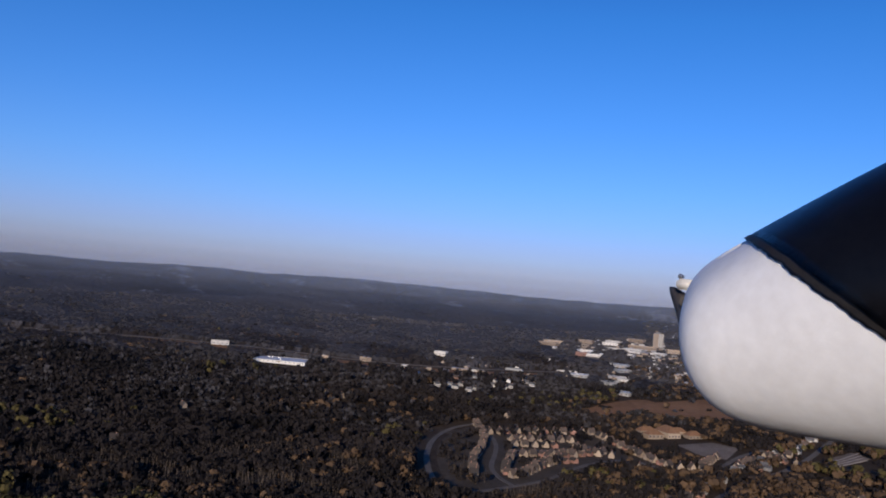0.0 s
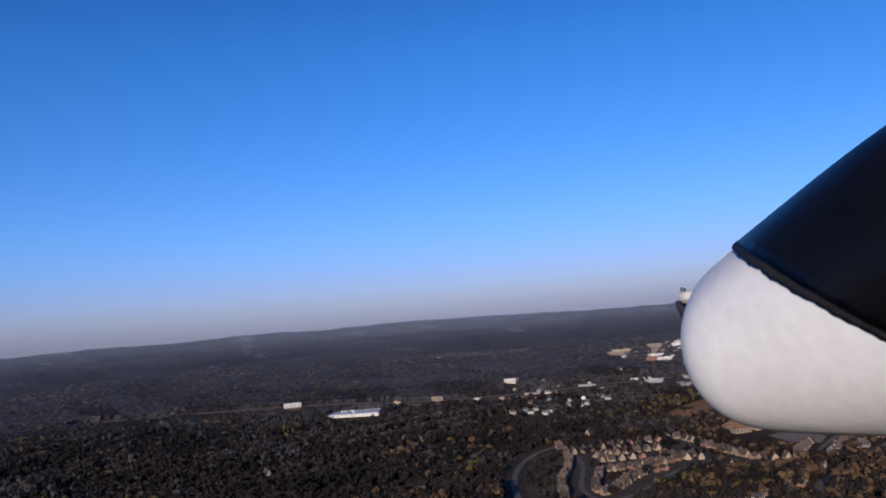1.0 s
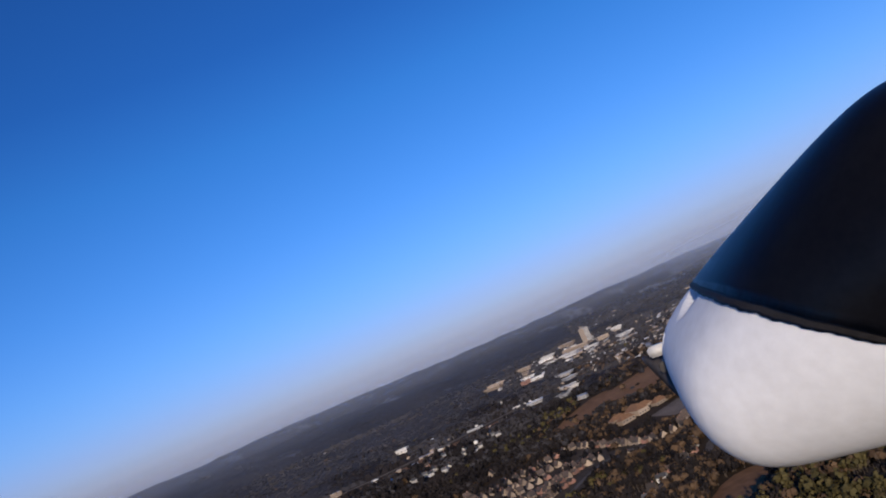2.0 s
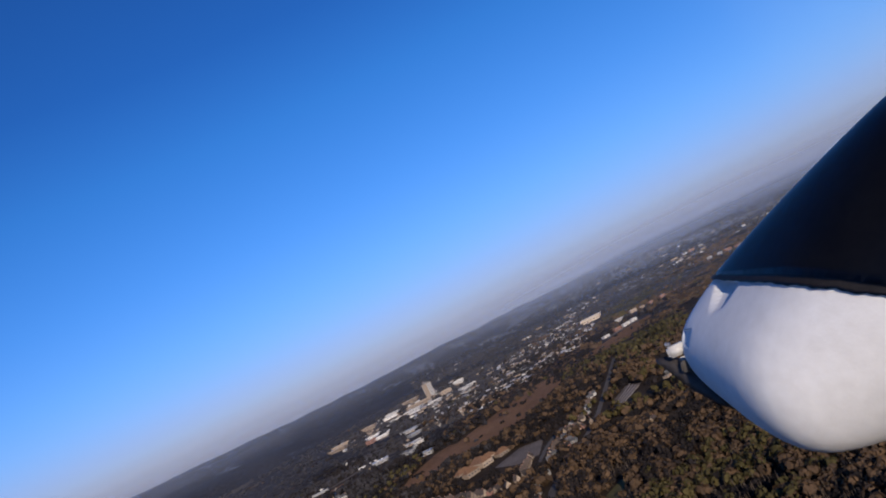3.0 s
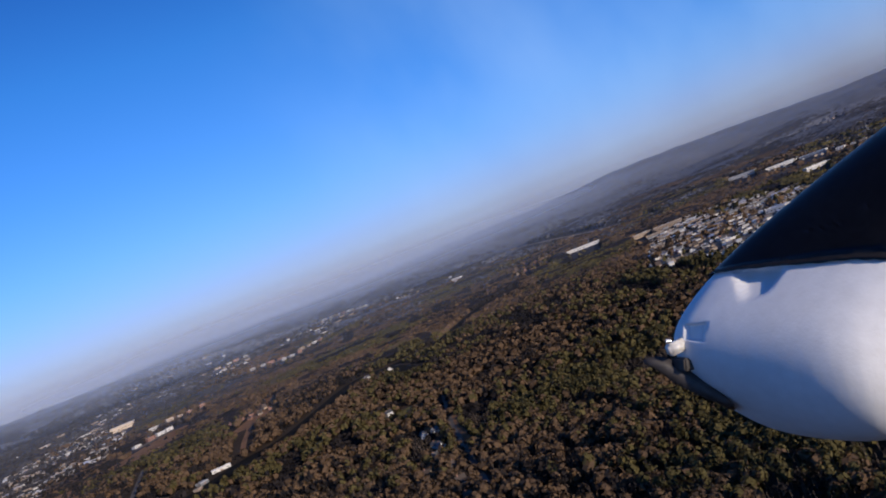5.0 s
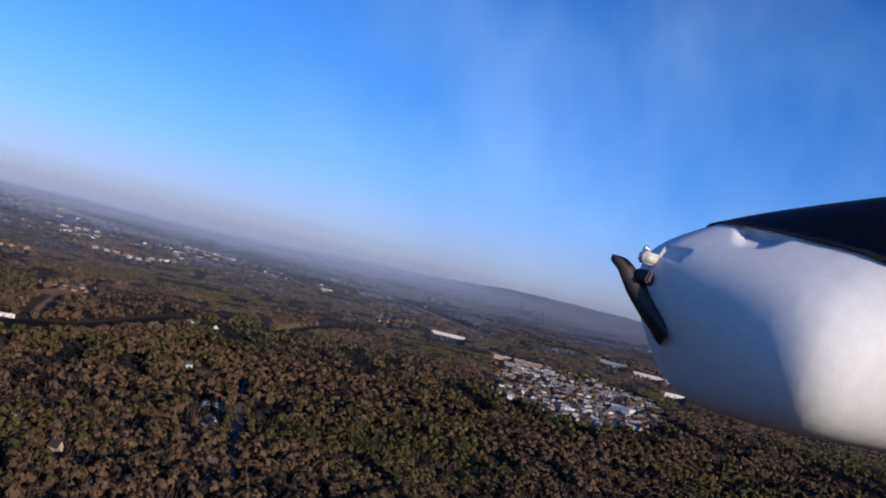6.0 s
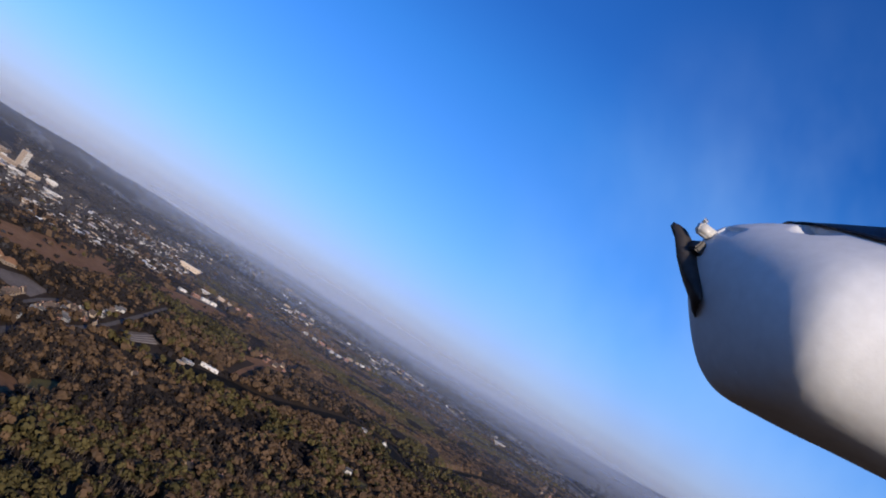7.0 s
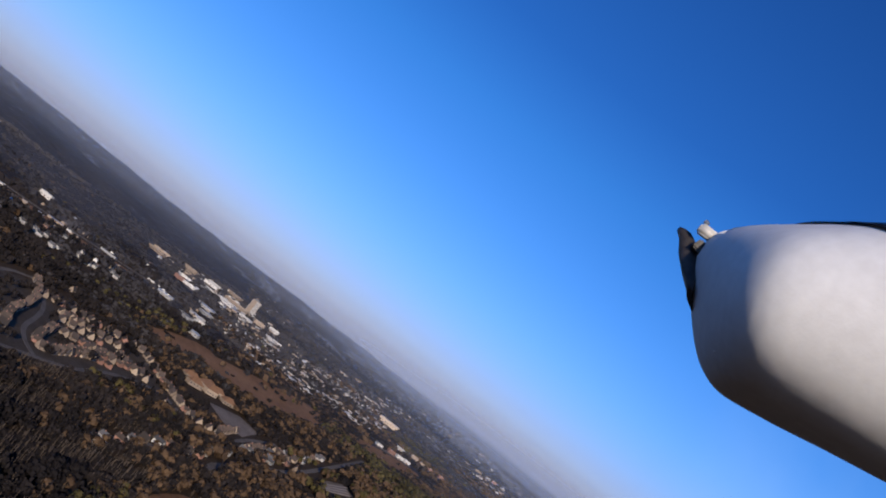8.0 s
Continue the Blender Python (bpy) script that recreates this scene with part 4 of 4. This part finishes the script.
THIN = [SUBURBS, RESIDENTIAL, EAST_TOWN, CENTRE, TOWN_WEST, ESTATE_GROUND, *FAR_TOWNS]

# ---- the moon ----
bm = bmesh.new()
bmesh.ops.create_icosphere(bm, subdivisions=3, radius=8.5)
moon = part("moon", bm, MOONROCK, smooth=True)
moon.location = POD + Vector((math.sin(radians(66.23)) * math.cos(radians(23.76)), math.cos(radians(66.23)) * math.cos(radians(23.76)), math.sin(radians(23.76)))) * 4600
tagged(moon, "small pale half moon in a blue sky", "moon", kind="structure")


# ---- woods ----
def wooded(x, y, g, thin=0.55):
    """Where trees stand: clear of roads, fields and buildings, sparse in the towns."""
    n = len(x)
    keep = np.ones(n, bool)
    for poly in THIN:
        keep &= ~(inside(x, y, poly) & (g.random(n) < (0.8 if poly is ESTATE_GROUND else 0.84 if poly is EAST_TOWN else thin + 0.2 if poly in (RESIDENTIAL, CENTRE) else thin)))
    dots = np.array([(*pts[0], w) for kind, pts, w in CLEAR if kind == "dot"])
    for k in range(0, n, 4000):
        s = slice(k, k + 4000)
        keep[s] &= (np.hypot(x[s, None] - dots[:, 0], y[s, None] - dots[:, 1]) > dots[:, 2]).all(1)
    for kind, pts, w in CLEAR:
        if kind == "line":
            near = np.nonzero(keep & (x > pts[:, 0].min() - w) & (x < pts[:, 0].max() + w) & (y > pts[:, 1].min() - w) & (y < pts[:, 1].max() + w))[0]
            if len(near):
                keep[near] &= (np.hypot(x[near, None] - pts[:, 0], y[near, None] - pts[:, 1]).min(1) > w)
        elif kind == "area":
            keep &= ~(inside(x, y, pts) & (g.random(n) < 0.97))
    return keep


def hollow(x, y):
    """Where only low brush grows between the stands; species() darkens it to imitate shade."""
    gap = np.sin(x * 0.031 + 1.7 * np.sin(y * 0.023)) * np.sin(y * 0.027 + 1.9 * np.sin(x * 0.021 + 1)) + 0.25 * np.sin(x * 0.11) * np.sin(y * 0.09)
    return (gap > 0.36) | (np.hypot((x - 1590) / 95, (y - 1255) / 60) < 1)


def growing(seed, r0, r1, spacing, a0=-90.0, a1=32.0):
    """Places for trees in a ring of the valley."""
    g = np.random.default_rng(seed)
    n = int(radians(a1 - a0) / 2 * (r1 * r1 - r0 * r0) / spacing ** 2)
    r = np.sqrt(g.uniform(r0 * r0, r1 * r1, n))
    a = np.radians(g.uniform(a0, a1, n))
    x, y = -np.sin(a) * r, np.cos(a) * r
    keep = wooded(x, y, g)
    return x[keep], y[keep]


def species(x, y, seed, rough=1.0):
    """0 pine, 1 rust-leaved oak, 2 bare, 3 and 4 leafless woods coloured as if hazed: in drifts, more pine to the east,
    more haze tint with distance.
    """
    g = np.random.default_rng(seed)
    r = np.hypot(x, y)
    drift = np.sin(x * 0.011 + 1.3 * np.sin(y * 0.007)) + np.sin(y * 0.013 + 1.1 * np.sin(x * 0.009)) + 0.75 * rough * g.normal(size=len(x))
    east = np.clip((np.degrees(np.arctan2(x, y)) - 8) / 30, 0, 1)
    pine = drift > 2.5 - 1.95 * east
    rust = np.sin(x * 0.008 + 1.9 * np.sin(y * 0.006 + 2)) * np.sin(y * 0.009 + 1.6 * np.sin(x * 0.005))
    oak = ~pine & (g.random(len(x)) < np.clip(0.02 + 0.88 * east + 0.5 * rust * (0.35 + 0.4 * east), 0.005, 1))
    # hollows get the dark bare-twig colour in place of shade between stands
    kind = np.where(hollow(x, y), 2, np.where(pine, 0, np.where(oak, 1, 2)))
    pick = 0.5 + 0.3 * np.sin(x * 0.009 + 2 * np.sin(y * 0.006)) * np.sin(y * 0.010 + np.sin(x * 0.012)) + 0.12 * np.sin(x * 0.03 + y * 0.022) + 0.28 * rough * g.normal(size=len(x))
    # the share of haze-tinted colours grows with distance
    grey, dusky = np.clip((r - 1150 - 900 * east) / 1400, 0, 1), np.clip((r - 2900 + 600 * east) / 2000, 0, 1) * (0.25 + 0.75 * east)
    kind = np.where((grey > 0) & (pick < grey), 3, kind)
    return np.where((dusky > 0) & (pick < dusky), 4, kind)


def quads_mesh(name, corners, mat):
    """One mesh from an array of quads, n x 4 x 3."""
    n = len(corners)
    me = bpy.data.meshes.new(name)
    me.vertices.add(n * 4)
    me.vertices.foreach_set("co", corners.astype(np.float32).ravel())
    me.loops.add(n * 4)
    me.loops.foreach_set("vertex_index", np.arange(n * 4, dtype=np.int32))
    me.polygons.add(n)
    me.polygons.foreach_set("loop_start", np.arange(0, n * 4, 4, dtype=np.int32))
    me.update(calc_edges=True)
    me.materials.append(mat)
    return me


def crowns(x, y, z, kind, leaves, seed, bulk=1.0, flat=0.0):
    """Leaf clumps of many trees: tilted quads scattered over uneven crowns."""
    g = np.random.default_rng(seed)
    n = len(x)
    stand = 1 + 0.42 * np.sin(x * 0.017 + 2 * np.sin(y * 0.011)) * np.sin(y * 0.019 + 1.5 * np.sin(x * 0.013))
    tall = (np.array([19.0, 15.0, 14.0, 13.0, 12.0])[kind]) * g.uniform(0.52, 1.38, n) * stand * bulk ** 0.35 * (1 - 0.6 * flat)
    wide = (np.array([4.4, 5.4, 5.2, 5.2, 5.4])[kind]) * g.uniform(0.7, 1.3, n) * bulk
    tall = np.where(hollow(x, y) & (n > 1), tall * 0.30, tall)
    d = g.normal(size=(n, leaves, 3))
    d[..., 2] = d[..., 2] * 0.9 + 0.35
    d /= np.linalg.norm(d, axis=-1, keepdims=True)
    reach = g.uniform(0.74, 1.04, (n, leaves, 1))
    lobe = 1 + 0.25 * np.sin(3 * np.arctan2(d[..., 1], d[..., 0]) + g.uniform(0, 6, (n, 1)))[..., None]
    size = np.stack([wide, wide, tall * 0.36 * (1 - 0.85 * flat)], -1)[:, None]
    centre = np.stack([x, y, z + tall * (0.62 - 0.36 * flat)], -1)[:, None]
    p = centre + d * reach * lobe * size
    nrm = d + 0.17 * (1 - 0.6 * flat) * g.normal(size=d.shape)
    nrm[..., 2] += 0.15 * flat
    nrm /= np.linalg.norm(nrm, axis=-1, keepdims=True)
    u = np.cross(nrm, g.normal(size=d.shape))
    u /= np.linalg.norm(u, axis=-1, keepdims=True) + 1e-9
    v = np.cross(nrm, u)
    twig = ((kind >= 2) & ~hollow(x, y))[:, None, None] & (flat < 0.7)
    up = 0.6 * d + 0.35 * g.normal(size=d.shape)
    up[..., 2] += 1.0
    up /= np.linalg.norm(up, axis=-1, keepdims=True)
    side = np.cross(up, nrm)
    side /= np.linalg.norm(side, axis=-1, keepdims=True) + 1e-9
    u, v = np.where(twig, side * 0.78, u), np.where(twig, up * 1.05, v)
    s = wide[:, None, None] * g.uniform(0.6, 1.25, (n, leaves, 1)) * (1.55 + 0.9 * flat) / math.sqrt(leaves)
    q = g.uniform(0.65, 1.15, (n, leaves, 4, 1))
    corners = np.stack([p - u * s - v * s, p + u * s - v * s, p + u * s + v * s, p - u * s + v * s], 2)
    return p[:, :, None] + (corners - p[:, :, None]) * q


def stems(x, y, z, tall, wide=0.35):
    """Tapered four-sided trunks as quads."""
    out = []
    for i in range(4):
        a0, a1 = math.pi / 2 * i, math.pi / 2 * (i + 1)
        low = [np.stack([x + math.cos(a) * wide, y + math.sin(a) * wide, z - 0.5], -1) for a in (a0, a1)]
        top = [np.stack([x + math.cos(a) * wide * 0.35, y + math.sin(a) * wide * 0.35, z + tall], -1) for a in (a1, a0)]
        out.append(np.stack([*low, *top], 1))
    return np.concatenate(out)


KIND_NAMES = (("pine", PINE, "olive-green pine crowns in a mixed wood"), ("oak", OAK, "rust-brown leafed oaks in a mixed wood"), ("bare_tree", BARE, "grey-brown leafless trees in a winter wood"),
              ("winter", HAZED_WOOD, "leafless woods tinted grey-violet for distance haze"), ("ridge", FAR_HAZED_WOOD, "leafless woods on far ridges, paled and blued for haze"))


def sow(seed, r0, r1, spacing, leaves, bulk, trunks, flat=0.0):
    x, y = growing(seed, r0, r1, spacing)
    z = ground_z(x, y)
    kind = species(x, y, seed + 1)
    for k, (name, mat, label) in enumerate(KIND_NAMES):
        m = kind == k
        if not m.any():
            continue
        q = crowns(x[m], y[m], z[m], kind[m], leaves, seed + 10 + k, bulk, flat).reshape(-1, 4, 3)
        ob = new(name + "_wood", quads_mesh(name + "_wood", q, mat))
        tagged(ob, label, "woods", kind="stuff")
        if trunks:
            st = new("trunks", quads_mesh("trunks", stems(x[m], y[m], z[m], 10.0), BARK))
            st.parent = ob
            tagged(st, kind="stuff")


sow(90, 350, 482, 7.5, 40, 0.90, True, 0.15)
sow(95, 478, 564, 9.0, 36, 0.92, True, 0.15)
sow(100, 560, 1000, 7.2, 30, 0.96, True, 0.15)
sow(200, 1000, 1800, 8.3, 13, 0.95, False, 0.35)
sow(300, 1760, 2800, 11.5, 5, 0.95, False, 0.6)


def canopy_sheet():
    """The closed canopy of the far woods, too far off to tell tree from tree: one uneven sheet, let down where the land is open."""
    g = np.random.default_rng(77)
    radii = 1740.0 * 1.0030 ** np.arange(344)
    turns = np.radians(np.arange(-92.0, 34.0, 0.18))
    rr, aa = np.meshgrid(radii, turns, indexing="ij")
    rr = np.minimum(rr * (1 + 0.0012 * g.normal(size=rr.shape)), 4872.0)
    aa = aa + 0.0012 * g.normal(size=aa.shape)
    x, y = (-np.sin(aa) * rr).ravel(), (np.cos(aa) * rr).ravel()
    keep = wooded(x, y, g, 0.5)
    stand = 1 + 0.35 * np.sin(x * 0.017 + 2 * np.sin(y * 0.011)) * np.sin(y * 0.019 + 1.5 * np.sin(x * 0.013))
    high = np.where(keep, 8.0 * stand + np.clip(0.9 * g.normal(size=len(x)) * 2000 / np.hypot(x, y), -3, 3), -1.5)
    verts = np.stack([x, y, ground_z(x, y) + high], -1)
    n, m = len(radii), len(turns)
    i, j = np.meshgrid(np.arange(n - 1), np.arange(m - 1), indexing="ij")
    faces = np.stack([i * m + j, (i + 1) * m + j, (i + 1) * m + j + 1, i * m + j + 1], -1).reshape(-1, 4)[:, ::-1]
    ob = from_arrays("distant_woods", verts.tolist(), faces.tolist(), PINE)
    for mat in (OAK, BARE, HAZED_WOOD, FAR_HAZED_WOOD):
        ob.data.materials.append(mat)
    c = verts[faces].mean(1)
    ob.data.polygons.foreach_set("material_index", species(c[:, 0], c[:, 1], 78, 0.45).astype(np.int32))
    return tagged(ob, "grey-brown winter woods reaching to the far ridges, with haze in their colour", "woods")


canopy_sheet()


# single trees nearest to the flight
def tree(kind, seed):
    name, mat, _ = KIND_NAMES[kind]
    g = np.random.default_rng(seed)
    label = ("olive-green pine with an uneven crown", "rust-brown oak still in leaf", "leafless grey-brown tree with fine twigs")[kind]
    root = new(("pine_tree", "oak_tree", "bare_tree")[kind])
    tagged(root, label, "tree", "trees nearest the flight")
    z0 = np.zeros(1)
    bm = bmesh.new()
    bmesh.ops.create_cone(bm, cap_ends=True, segments=8, radius1=0.38, radius2=0.1, depth=14, matrix=Matrix.Translation((0, 0, 6.5)))
    r = random.Random(seed)
    for i in range(7):
        a, up = r.uniform(0, 6.28), r.uniform(5, 12)
        way = Vector((math.cos(a), math.sin(a), r.uniform(0.3, 0.9))).normalized()
        m = Matrix.Translation(Vector((0, 0, up)) + way * 1.7) @ way.to_track_quat("Z", "Y").to_matrix().to_4x4()
        bmesh.ops.create_cone(bm, cap_ends=False, segments=5, radius1=0.13, radius2=0.04, depth=3.6, matrix=m)
    part("trunk", bm, BARK, root)
    q = crowns(z0, z0, z0, np.array([kind]), 110, seed).reshape(-1, 4, 3)
    crown = new("crown", quads_mesh("crown", q, mat))
    crown.parent = root
    return root


MODELS = [[tree(k, 900 + 10 * k + i) for i in range(2)] for k in range(3)]
used = set()
nx, ny = growing(500, 480, 560, 9.0)
near_kind = np.minimum(species(nx, ny, 501), 2)
for i, (x, y, k) in enumerate(list(zip(nx, ny, near_kind))[:285]):
    model = MODELS[k][i % 2]
    m = pose(x, y, gz(x, y), 0, 0, (i * 137.5) % 360) @ Matrix.Scale(0.85 + 0.3 * ((i * 0.618) % 1), 4)
    if model.name not in used:
        used.add(model.name)
        model.matrix_basis = m
    else:
        made = copy_thing(model, pose(x, y, gz(x, y), 0, 0, (i * 137.5) % 360))
